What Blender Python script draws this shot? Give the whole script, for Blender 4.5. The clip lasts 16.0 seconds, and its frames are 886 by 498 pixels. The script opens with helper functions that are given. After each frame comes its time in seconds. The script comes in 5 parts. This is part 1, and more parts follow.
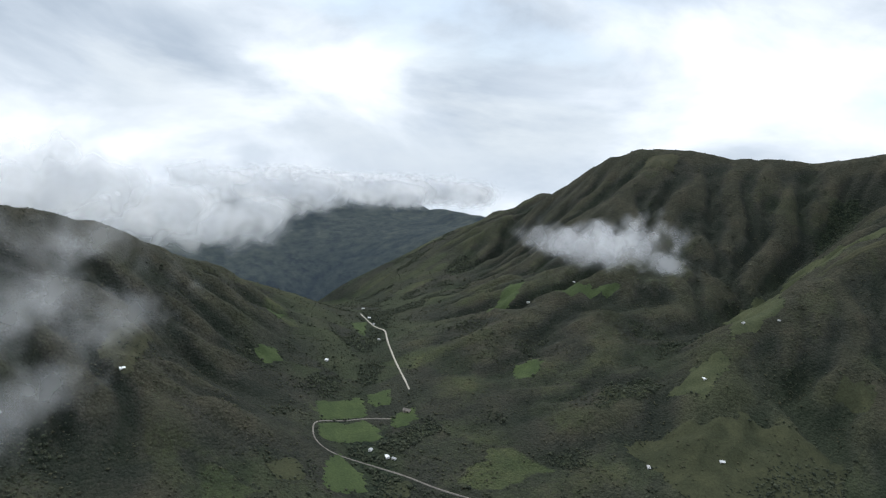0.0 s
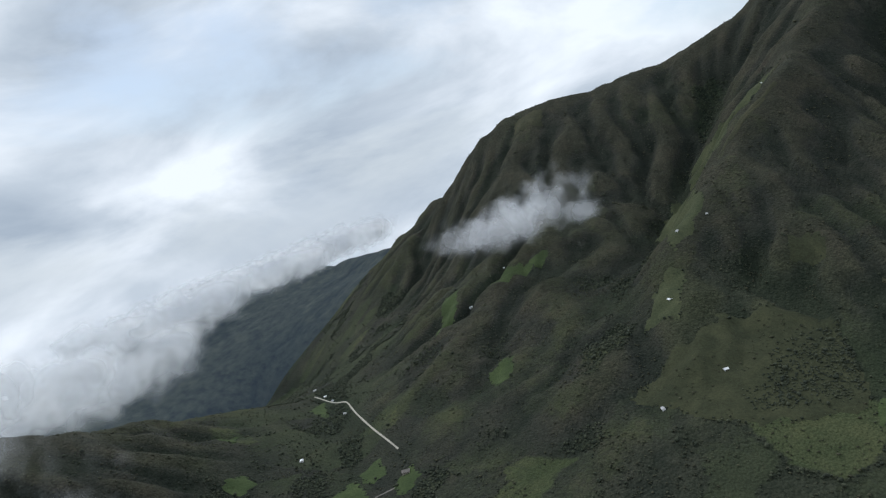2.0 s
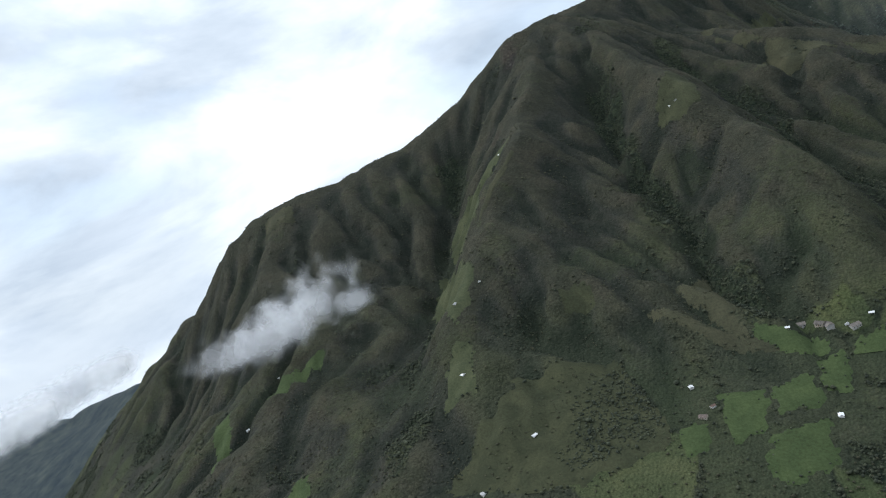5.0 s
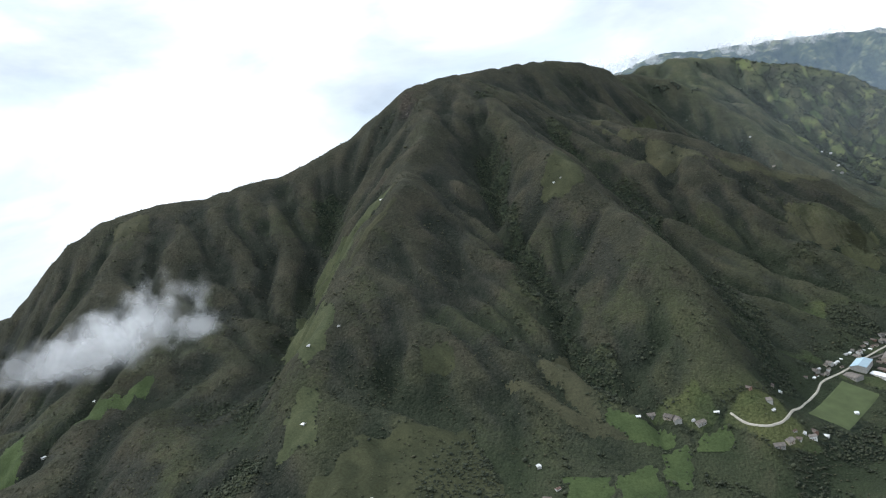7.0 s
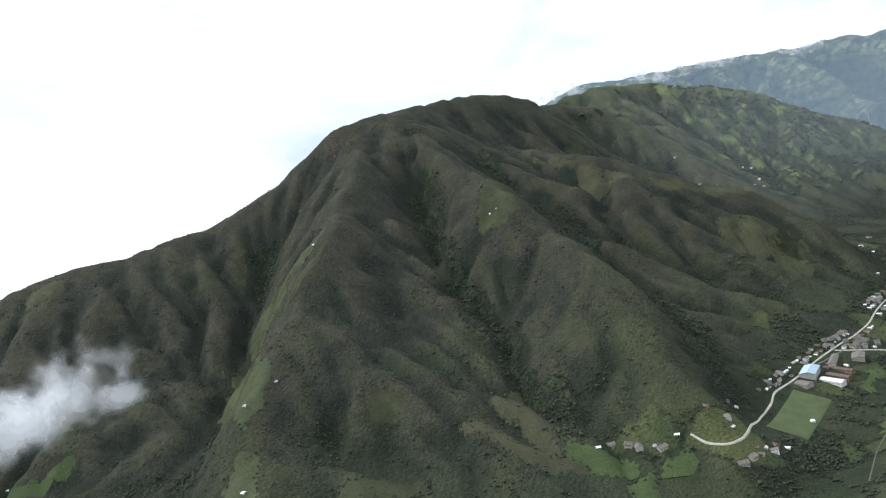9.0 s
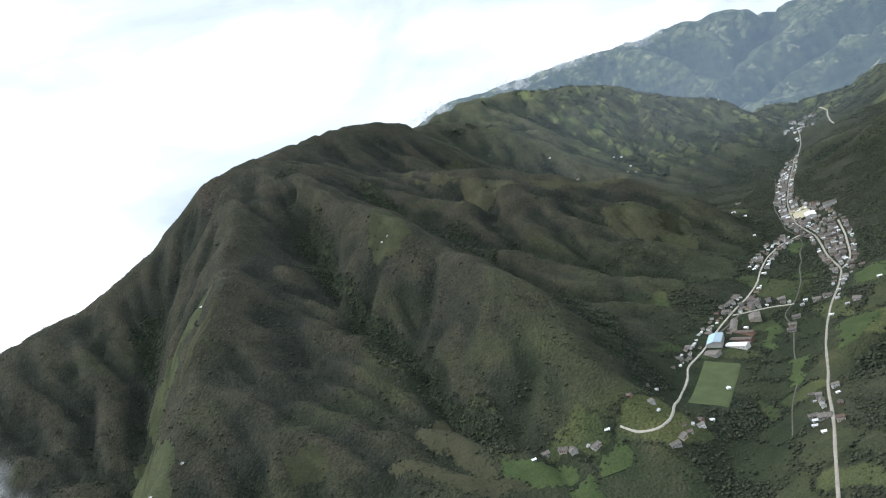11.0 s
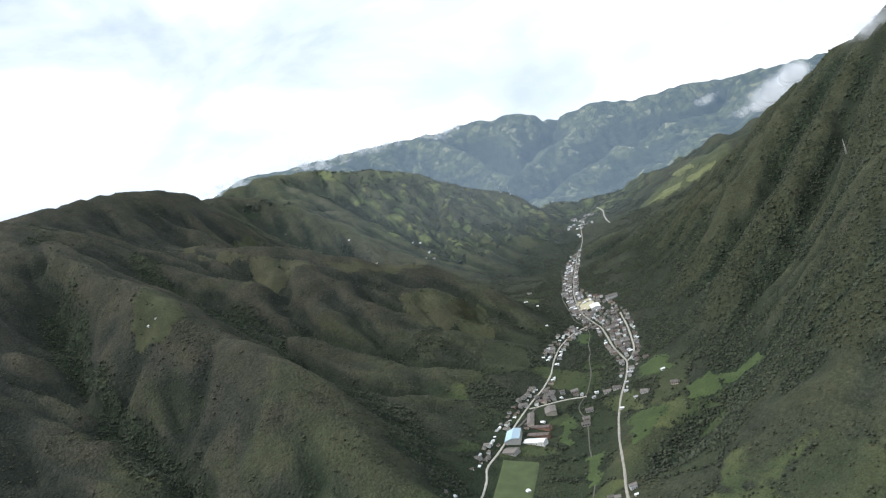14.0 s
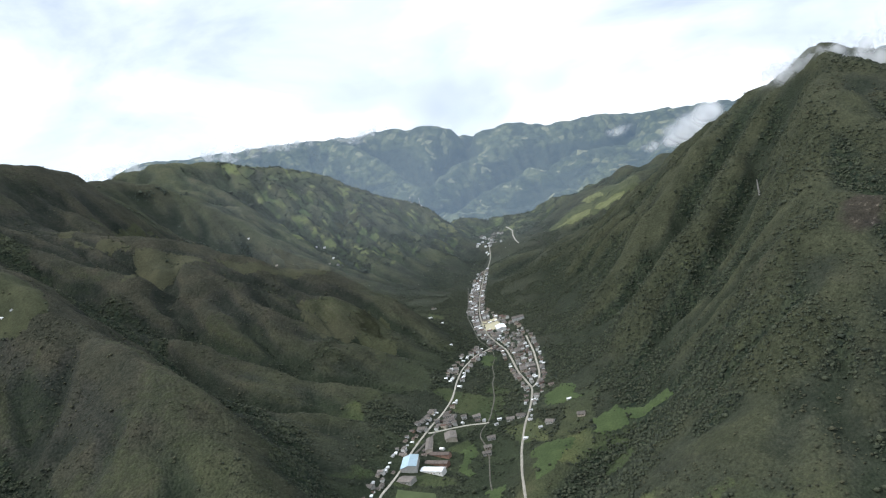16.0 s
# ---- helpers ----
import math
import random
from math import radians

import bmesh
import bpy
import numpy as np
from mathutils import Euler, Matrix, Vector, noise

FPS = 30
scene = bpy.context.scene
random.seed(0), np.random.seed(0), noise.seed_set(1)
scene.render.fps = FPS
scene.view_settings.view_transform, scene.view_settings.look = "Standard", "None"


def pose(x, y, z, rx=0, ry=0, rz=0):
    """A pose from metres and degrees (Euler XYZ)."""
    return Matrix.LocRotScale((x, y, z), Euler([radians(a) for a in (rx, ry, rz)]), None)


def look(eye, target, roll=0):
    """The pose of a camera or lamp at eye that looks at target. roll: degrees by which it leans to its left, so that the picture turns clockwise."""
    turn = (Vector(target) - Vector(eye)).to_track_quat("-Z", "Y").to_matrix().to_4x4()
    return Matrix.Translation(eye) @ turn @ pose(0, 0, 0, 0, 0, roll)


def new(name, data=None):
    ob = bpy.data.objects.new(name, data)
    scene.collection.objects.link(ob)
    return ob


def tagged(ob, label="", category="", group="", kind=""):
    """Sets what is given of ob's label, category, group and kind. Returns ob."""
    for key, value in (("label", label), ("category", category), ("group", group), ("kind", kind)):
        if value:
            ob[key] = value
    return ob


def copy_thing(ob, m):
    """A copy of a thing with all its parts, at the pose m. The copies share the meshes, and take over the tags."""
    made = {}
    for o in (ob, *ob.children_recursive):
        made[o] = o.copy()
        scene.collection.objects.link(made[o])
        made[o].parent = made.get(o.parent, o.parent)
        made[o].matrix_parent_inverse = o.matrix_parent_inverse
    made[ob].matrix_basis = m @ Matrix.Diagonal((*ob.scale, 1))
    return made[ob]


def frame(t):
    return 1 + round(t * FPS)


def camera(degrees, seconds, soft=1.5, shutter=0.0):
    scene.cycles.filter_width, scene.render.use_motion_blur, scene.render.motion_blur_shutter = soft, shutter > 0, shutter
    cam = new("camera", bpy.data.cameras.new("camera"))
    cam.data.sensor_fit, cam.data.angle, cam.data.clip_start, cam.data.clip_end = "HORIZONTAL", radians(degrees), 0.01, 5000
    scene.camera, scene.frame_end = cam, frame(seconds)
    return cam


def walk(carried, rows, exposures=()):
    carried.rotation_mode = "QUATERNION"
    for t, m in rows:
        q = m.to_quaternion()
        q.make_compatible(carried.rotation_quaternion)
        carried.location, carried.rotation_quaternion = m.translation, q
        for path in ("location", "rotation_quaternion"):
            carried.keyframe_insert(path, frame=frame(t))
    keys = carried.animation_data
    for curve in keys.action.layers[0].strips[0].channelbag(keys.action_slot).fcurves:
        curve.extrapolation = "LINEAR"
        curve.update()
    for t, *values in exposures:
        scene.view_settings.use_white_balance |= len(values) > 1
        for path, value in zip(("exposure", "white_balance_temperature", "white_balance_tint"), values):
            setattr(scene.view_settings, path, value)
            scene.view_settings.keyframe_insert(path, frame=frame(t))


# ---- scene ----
scene.cycles.transparent_max_bounces = 24
cam = camera(64.90, 16.0, soft=1.2)
walk(cam, [
    (0.0, pose(119.2, -212.6, 463.2, 77.26, -8.53, 45.82)),
    (0.5, pose(107.5, -201.4, 459.1, 77.22, 0.24, 44.73)),
    (1.0, pose(95.6, -190.1, 454.9, 77.58, 9.36, 41.54)),
    (1.5, pose(83.1, -178.9, 450.6, 78.35, 14.77, 37.10)),
    (2.0, pose(70.4, -168.1, 446.4, 79.07, 14.86, 33.62)),
    (2.5, pose(57.9, -157.7, 442.5, 79.09, 14.71, 30.58)),
    (3.0, pose(46.3, -147.5, 439.1, 78.79, 14.70, 26.67)),
    (3.5, pose(35.9, -137.0, 435.7, 78.80, 20.25, 23.07)),
    (4.0, pose(26.9, -126.2, 432.4, 79.60, 18.44, 20.14)),
    (4.5, pose(19.6, -114.9, 429.0, 79.90, 20.95, 15.11)),
    (5.0, pose(13.6, -103.0, 425.4, 80.66, 20.64, 11.61)),
    (5.2, pose(11.6, -98.2, 424.0, 80.85, 21.74, 10.05)),
    (7.3, pose(2.7, -49.2, 408.4, 82.88, 8.25, 1.17)),
    (7.5, pose(2.6, -44.8, 407.2, 83.19, 7.41, 0.70)),
    (8.0, pose(2.7, -34.4, 404.6, 83.90, 4.38, -1.06)),
    (8.2, pose(2.8, -30.5, 403.7, 84.19, 5.73, -1.42)),
    (10.3, pose(3.0, 2.2, 400.6, 84.04, 24.01, -8.70)),
    (10.5, pose(3.9, 5.9, 400.3, 83.71, 24.53, -10.26)),
    (11.0, pose(6.9, 15.7, 399.6, 83.72, 22.96, -13.44)),
    (11.5, pose(11.0, 26.4, 398.8, 83.98, 21.82, -16.56)),
    (12.0, pose(16.0, 38.5, 397.6, 83.92, 21.75, -20.40)),
    (12.5, pose(22.0, 52.1, 396.0, 84.14, 22.62, -22.57)),
    (13.0, pose(28.7, 67.2, 394.2, 84.11, 20.39, -25.66)),
    (13.5, pose(35.8, 83.2, 392.3, 84.07, 20.90, -28.09)),
    (14.0, pose(43.2, 99.5, 390.5, 84.25, 19.29, -30.71)),
    (14.5, pose(50.5, 115.6, 389.2, 84.43, 22.77, -32.57)),
    (15.0, pose(57.5, 131.0, 388.3, 83.96, 18.09, -35.32)),
    (15.5, pose(64.3, 145.6, 387.8, 83.50, 19.04, -35.33)),
    (16.0, pose(70.9, 159.8, 387.4, 82.92, 13.79, -38.33)),
], [(0.0, 0.08, 6080, 9.0), (1.0, -0.05, 6040, 8.7), (2.0, -0.22, 5950, 8.5), (3.0, 0.0, 5950, 8.5), (3.6, 0.1, 5950, 8.5), (5.2, 0.2, 5950, 8.5), (7.5, 0.55, 6080, 8.5), (8.0, 0.68, 6080, 8.5), (10.5, 0.53, 6040, 8.5), (12.0, 0.65, 6080, 9), (14.0, 0.6, 6080, 9.5), (16.0, 0.54, 6080, 9.5)])

# ---------- world and light ----------
SUN_AZ, SUN_EL = -64.0, 48.0
world = bpy.data.worlds.new("world")
scene.world = world
world.use_nodes = True
wt = world.node_tree
wt.nodes.clear()


def link(tree, a, out, b, inp):
    tree.links.new(a.outputs[out], b.inputs[inp])


def math_node(tree, op, a, b=None, clamp=False):
    n = tree.nodes.new("ShaderNodeMath")
    n.operation, n.use_clamp = op, clamp
    for i, v in enumerate((a, b)):
        if v is None:
            continue
        if isinstance(v, (int, float)):
            n.inputs[i].default_value = v
        else:
            tree.links.new(v, n.inputs[i])
    return n.outputs[0]


def ramp_node(tree, fac, stops):
    n = tree.nodes.new("ShaderNodeValToRGB")
    els = n.color_ramp.elements
    while len(els) < len(stops):
        els.new(0.5)
    for e, (p, c) in zip(els, stops):
        e.position, e.color = p, (*c, 1)
    tree.links.new(fac, n.inputs[0])
    return n.outputs[0]


def mix_node(tree, fac, a, b, blend="MIX"):
    n = tree.nodes.new("ShaderNodeMix")
    n.data_type, n.blend_type = "RGBA", blend
    for i, v in ((0, fac), (6, a), (7, b)):
        if isinstance(v, (int, float)):
            n.inputs[i].default_value = v
        elif isinstance(v, tuple):
            n.inputs[i].default_value = (*v, 1)
        else:
            tree.links.new(v, n.inputs[i])
    return n.outputs[2]


def noise_node(tree, vec, scale, detail=6.0, rough=0.55, distort=0.0):
    n = tree.nodes.new("ShaderNodeTexNoise")
    n.inputs["Scale"].default_value, n.inputs["Detail"].default_value = scale, detail
    n.inputs["Roughness"].default_value, n.inputs["Distortion"].default_value = rough, distort
    if vec is not None:
        tree.links.new(vec, n.inputs["Vector"])
    return n.outputs[0]


# an overcast sky with bright breaks: two decks of cloud seen from below, over a clear sky
tc = wt.nodes.new("ShaderNodeTexCoord")
sep = wt.nodes.new("ShaderNodeSeparateXYZ")
link(wt, tc, "Generated", sep, 0)
comb = wt.nodes.new("ShaderNodeCombineXYZ")
wt.links.new(sep.outputs[0], comb.inputs[0])
wt.links.new(sep.outputs[1], comb.inputs[1])
wt.links.new(math_node(wt, "MULTIPLY", sep.outputs[2], 2.3), comb.inputs[2])
deck = noise_node(wt, comb.outputs[0], 2.3, 9.0, 0.56, 0.25)
grey = noise_node(wt, comb.outputs[0], 2.9, 9.0, 0.52, 0.35)
sky = wt.nodes.new("ShaderNodeTexSky")
sky.sky_type, sky.sun_disc = "NISHITA", False
sky.sun_elevation, sky.sun_rotation = radians(SUN_EL), radians(SUN_AZ)
sky.altitude = 1800
blue = mix_node(wt, 1.0, sky.outputs[0], (0.13, 0.13, 0.13), "MULTIPLY")
tone = ramp_node(wt, grey, [(0.34, (0.50, 0.56, 0.63)), (0.47, (0.70, 0.75, 0.80)), (0.56, (0.93, 0.96, 0.99)), (0.64, (1.12, 1.14, 1.15))])
cover = ramp_node(wt, deck, [(0.30, (0.0, 0.0, 0.0)), (0.50, (1.0, 1.0, 1.0))])
clouds = mix_node(wt, cover, mix_node(wt, 0.75, blue, (0.80, 0.87, 0.95)), tone)
back = wt.nodes.new("ShaderNodeBackground")
wt.links.new(clouds, back.inputs[0])
back.inputs[1].default_value = 1.0
wout = wt.nodes.new("ShaderNodeOutputWorld")
link(wt, back, 0, wout, 0)

sun = new("sun", bpy.data.lights.new("sun", "SUN"))
sun.data.energy, sun.data.angle, sun.data.color = 1.7, radians(5), (1.0, 0.95, 0.86)
ce, se = math.cos(radians(SUN_EL)), math.sin(radians(SUN_EL))
sun.matrix_world = look((0, 0, 2000), (-ce * math.sin(radians(SUN_AZ)), -ce * math.cos(radians(SUN_AZ)), 2000 - se))

# ---------- the lie of the land ----------
# crests and stream beds in plan, each with its height: (x, y, z)
SPINE = [(-2039, 1825, -60), (-1560, 1560, -10), (-1187, 1271, 121), (-1075, 1314, 205), (-982, 1354, 288), (-892, 1382, 373), (-832, 1394, 390), (-730, 1414, 411),
         (-640, 1466, 424), (-534, 1517, 427), (-451, 1548, 426), (-332, 1650, 478), (-248, 1662, 522), (-189, 1666, 569), (-130, 1663, 604), (-49, 1686, 612),
         (63, 1786, 614), (192, 1895, 644), (262, 1958, 644), (364, 2006, 623), (463, 2061, 593), (363, 2292, 581), (482, 2392, 589), (620, 2444, 587),
         (746, 2412, 535), (848, 2307, 432), (929, 2188, 319), (999, 2072, 206), (1059, 1941, 121)]
PATCH_RIDGE = [(285, 1842, 554), (411, 1824, 480), (314, 1850, 480), (384, 1746, 426), (453, 1647, 390), (533, 1580, 343), (597, 1500, 286), (748, 1482, 233),
               (790, 1407, 181), (826, 1302, 117), (829, 1211, 54)]
MID_SPUR = [(47, 1758, 603), (85, 1500, 492), (119, 1344, 432), (153, 1293, 409), (203, 1219, 360), (248, 1128, 300), (264, 1048, 253), (285, 974, 213), (297, 888, 172), (288, 800, 122), (270, 725, 86)]
SCAR_SPUR = [(-64, 1658, 590), (-89, 1395, 468), (-135, 1151, 380), (-186, 1060, 324), (-229, 986, 277), (-257, 909, 229), (-273, 832, 192), (-248, 753, 152),
             (-239, 693, 132)]
CLOUD_SPUR = [(-743, 1408, 412), (-736, 1211, 274), (-677, 1029, 171), (-632, 846, 112), (-607, 685, 83)]
WEST_SPUR = [(-1160, 1491, 239), (-1065, 1246, 95), (-982, 998, -10)]
LEFT_RIDGE = [(-900, -900, 400), (-930, -350, 330), (-762, -112, 310), (-807, -37, 279), (-869, 68, 244), (-925, 193, 203), (-990, 274, 153), (-1035, 391, 106),
              (-1055, 527, 45), (-1052, 689, -35)]
RIGHT_RIDGE = [(1442, 1780, 47), (1522, 1701, 75), (1580, 1579, 110), (1588, 1408, 145), (1558, 1261, 199), (1555, 1173, 284), (1471, 975, 350), (1443, 860, 386), (1439, 775, 393), (1434, 709, 414), (1411, 628, 371), (1352, 513, 323), (1640, 300, 440), (1700, -200, 430), (1600, -900, 430)]
RIGHT_SPUR = [(1450, 740, 470), (1150, 640, 380), (934, 585, 256), (759, 528, 179), (604, 496, 102), (480, 450, 45)]
RIGHT_SPUR_B = [(1341, 900, 347), (1153, 984, 205), (1015, 1027, 94), (921, 1013, 29)]
RIGHT_SPUR_C = [(1480, 740, 475), (1239, 821, 310), (1042, 825, 202), (874, 848, 87), (780, 849, 32)]
RIGHT_SPUR_D = [(1488, 1130, 270), (1331, 1263, 162), (1245, 1305, 68), (1192, 1317, 12)]
BED_RIGHT_B = [(1298, 851, 293), (1079, 906, 147), (933, 928, 51)]
BED_RIGHT_C = [(1408, 1041, 272), (1250, 1134, 153), (1113, 1167, 42)]
TOWER_HILL = [(500, 3100, 500), (751, 2923, 648), (962, 2841, 632), (1127, 2750, 590), (1360, 2592, 483), (1465, 2478, 374), (1619, 2315, 275), (1610, 2192, 195),
              (1632, 2067, 132), (1624, 1988, 76)]
TOWER_SPUR = [(1458, 2470, 370), (1392, 2272, 259), (1340, 2066, 124), (1304, 1883, -14)]
FAR_SPUR = [(2416, 1493, 267), (2300, 1564, 233), (2198, 1643, 203), (2105, 1750, 186), (2029, 1825, 164), (1942, 1886, 114), (1821, 1915, 63)]
FAR_MID = [(2997, 2130, 289), (2736, 2391, 289), (2464, 2533, 264), (2210, 2565, 222), (1965, 2546, 185), (1851, 2478, 130)]
FAR_MID_B = [(3556, 2554, 390), (3297, 2734, 425), (3077, 2835, 442), (2764, 2937, 426), (2491, 2978, 390), (2204, 2951, 322), (2040, 2912, 285)]
FAR_LEFT = [(-3037, 349, -320), (-2962, 769, -196), (-2842, 1101, -165), (-2484, 1582, -31), (-1908, 1808, -3), (-1491, 1655, 50)]
RIVER_WEST = [(-1700, 1100, -270), (-1450, 1080, -190), (-1240, 960, -110), (-1040, 790, -45), (-690, 500, -5), (-560, 350, -8), (-400, 300, -12), (-200, 330, -14),
              (20, 420, -14), (220, 560, -12), (400, 680, -8), (504, 762, -5), (578, 851, -2), (640, 930, 0), (750, 1010, 2), (910, 1170, 6), (1040, 1400, 8), (1270, 1660, 12)]
RIVER_EAST = [(1270, 1660, 12), (1500, 1930, 20), (1700, 2120, 40), (1900, 2300, 70), (2300, 2350, 130), (2800, 2250, 220)]
BED_CLOUD = [(-325, 1500, 343), (-331, 1291, 222), (-347, 1061, 149), (-342, 869, 117), (-327, 695, 89), (-324, 570, 77)]
BED_MID = [(21, 1449, 388), (51, 1233, 284), (84, 1024, 186), (108, 873, 129), (127, 767, 92)]
BED_PATCH = [(222, 1637, 470), (222, 1560, 395), (272, 1433, 305), (325, 1319, 225), (350, 1196, 172), (372, 1091, 134), (378, 972, 96), (350, 860, 60)]
BED_FAR = [(654, 2286, 420), (834, 2119, 235), (972, 1936, 90), (1053, 1764, 35), (1126, 1618, 6)]
BED_BEHIND = [(520, 1850, 335), (640, 1740, 225), (760, 1690, 145), (880, 1600, 82), (985, 1480, 34)]
BED_TOWER = [(1018, 2637, 493), (1102, 2441, 349), (1144, 2248, 220), (1159, 2095, 136), (1188, 1848, 30)]
BED_EAST = [(2055, 1270, 171), (1778, 1524, 54), (1554, 1645, 20), (1432, 1725, -6)]
BED_RIGHT = [(1330, 720, 380), (1081, 765, 193), (874, 759, 84), (689, 721, 14), (545, 670, -19)]
WEST_FLAT = [(-860, 500, 12), (-760, 380, 12), (-640, 250, 18)]
TOWN_WEST = [(330, 790, 22), (430, 890, 20), (560, 990, 20), (690, 1070, 22), (850, 1220, 24), (960, 1380, 24)]
TOWN_EAST = [(330, 500, 26), (470, 640, 24), (600, 760, 24), (720, 850, 26), (850, 920, 28), (1010, 1080, 30), (1170, 1240, 32), (1330, 1420, 34)]
HEAD = [(-60, 600, 48), (60, 660, 48), (170, 680, 42), (260, 720, 34)]
BEHIND = [(-400, -900, 60), (100, -900, 20), (700, -900, 80), (700, -200, 60), (300, -300, 10), (-300, -300, 30), (-600, 0, 60)]
RIM = [(-4300, -1300, -350), (-4300, 700, -600), (-4300, 4800, -800), (-1500, 4800, -600), (0, 4800, 0), (1500, 4800, 350), (4300, 4800, 300), (4300, 1500, 350), (4300, -1300, 300), (0, -1300, 120), (-4300, -1300, -350)]
FAR_RANGE = [(-100, 4500, 520), (1241, 4329, 796), (1663, 4139, 740), (1941, 3962, 718), (2206, 3766, 668), (2354, 3613, 675), (2591, 3385, 620), (2802, 3146, 540),
             (2926, 2959, 497), (3038, 2765, 478), (3152, 2550, 448), (3261, 2314, 406), (3262, 2221, 301), (3279, 2088, 158), (3322, 1880, -10), (3300, 1300, 420),
             (3000, 800, 420)]
FAR_VALLEY = [(1689, 3655, 456), (1836, 3358, 352), (1904, 3073, 225), (1921, 2766, 136), (1797, 2519, 66)]
FAR_RIDGE_C = [(2505, 3669, 683), (2488, 3433, 545), (2421, 3237, 429), (2335, 3100, 328)]
FAR_RIDGE_D = [(1713, 4080, 734), (2106, 3839, 706), (2156, 3531, 612), (2161, 3295, 484), (2144, 3060, 343), (2100, 2902, 266)]
FAR_BED_B = [(2789, 3249, 325), (2564, 3221, 271), (2369, 3173, 206)]
FAR_BED_C = [(2260, 3635, 479), (2285, 3429, 350), (2268, 3193, 221), (2214, 3006, 140)]
FAR_GULLY = [(3262, 2442, 164), (2960, 2584, 147), (2667, 2726, 129), (2364, 2777, 97), (2090, 2788, 76)]
BACK = [(-2700, 2700, -250), (-2000, 2350, -170), (-1200, 2050, -20), (-600, 2200, 150), (-100, 2400, 300), (300, 2700, 380)]
WEST_VALLEY = [(-1350, -700, 0), (-1380, -100, -60), (-1450, 250, -160), (-1500, 550, -230), (-1560, 850, -260), (-1700, 1100, -270)]
FAR_LEFT_BACK = [(-3600, 2100, -150), (-2800, 2500, -150)]
LINES = [FAR_RIDGE_C, FAR_RIDGE_D, FAR_BED_B, FAR_BED_C, FAR_RANGE, FAR_VALLEY, FAR_GULLY, BACK, WEST_VALLEY, FAR_LEFT_BACK, SPINE, PATCH_RIDGE, MID_SPUR, SCAR_SPUR, CLOUD_SPUR, WEST_SPUR, LEFT_RIDGE, RIGHT_RIDGE, RIGHT_SPUR, RIGHT_SPUR_B, RIGHT_SPUR_C, RIGHT_SPUR_D, BED_RIGHT_B, BED_RIGHT_C, TOWER_HILL, TOWER_SPUR, FAR_SPUR, FAR_MID, FAR_MID_B,
         FAR_LEFT, RIVER_WEST, RIVER_EAST, BED_CLOUD, BED_MID, BED_PATCH, BED_FAR, BED_BEHIND, BED_TOWER, BED_EAST, BED_RIGHT, WEST_FLAT, TOWN_WEST, TOWN_EAST, HEAD, BEHIND, RIM]
X0, X1, Y0, Y1 = -4300.0, 4300.0, -1300.0, 4800.0


def along(line, step):
    """Points every step metres along a line of (x, y, ...) points."""
    out = []
    for a, b in zip(line, line[1:]):
        a, b = np.array(a, float), np.array(b, float)
        n = max(1, int(np.hypot(*(b - a)[:2]) / step))
        out += [a + (b - a) * k / n for k in range(n)]
    return np.array(out + [np.array(line[-1], float)])


def relax(cell, start=None, rounds=300):
    """Slopes spanned between the crests and the beds, on a square grid."""
    nx, ny = int((X1 - X0) / cell) + 1, int((Y1 - Y0) / cell) + 1
    fixed, total, count = np.zeros((ny, nx), bool), np.zeros((ny, nx)), np.zeros((ny, nx))
    for line in LINES:
        p = along(line, cell * 0.5)
        i = np.clip(((p[:, 1] - Y0) / cell + 0.5).astype(int), 0, ny - 1)
        j = np.clip(((p[:, 0] - X0) / cell + 0.5).astype(int), 0, nx - 1)
        np.add.at(total, (i, j), p[:, 2])
        np.add.at(count, (i, j), 1)
    fixed = count > 0
    held = np.where(fixed, total / np.maximum(count, 1), 0)
    if start is None:
        z = np.where(fixed, held, held[fixed].mean())
    else:
        oy, ox = start.shape
        z = bilinear(start, np.linspace(0, ox - 1, nx)[None, :] + np.zeros((ny, 1)), np.linspace(0, oy - 1, ny)[:, None] + np.zeros((1, nx)))
        z = np.where(fixed, held, z)
    for _ in range(rounds):
        q = np.pad(z, 1, mode="edge")
        z = np.where(fixed, held, (q[:-2, 1:-1] + q[2:, 1:-1] + q[1:-1, :-2] + q[1:-1, 2:]) / 4)
    return z


def bilinear(grid, u, v):
    u, v = np.clip(u, 0, grid.shape[1] - 1.001), np.clip(v, 0, grid.shape[0] - 1.001)
    i, j = v.astype(int), u.astype(int)
    a, b = u - j, v - i
    return (grid[i, j] * (1 - a) + grid[i, j + 1] * a) * (1 - b) + (grid[i + 1, j] * (1 - a) + grid[i + 1, j + 1] * a) * b


CELL = 20.0
base = None
for cell_size, n_rounds in ((160.0, 400), (80.0, 300), (40.0, 260), (CELL, 220)):
    base = relax(cell_size, base, n_rounds)
for _ in range(2):
    q = np.pad(base, 1, mode="edge")
    base = (q[:-2, 1:-1] + q[2:, 1:-1] + q[1:-1, :-2] + q[1:-1, 2:] + 2 * base) / 6

def distance_to(lines, reach):
    """How far each place of the grid lies from the nearest of the lines."""
    d = np.full(base.shape, 400.0)
    for line in lines:
        p = along(line, 10.0)
        d[np.clip(((p[:, 1] - Y0) / CELL + 0.5).astype(int), 0, base.shape[0] - 1), np.clip(((p[:, 0] - X0) / CELL + 0.5).astype(int), 0, base.shape[1] - 1)] = 0
    for _ in range(reach):
        q = np.pad(d, 1, mode="edge")
        d = np.minimum(d, np.minimum(np.minimum(q[:-2, 1:-1], q[2:, 1:-1]), np.minimum(q[1:-1, :-2], q[1:-1, 2:])) + CELL)
    return d


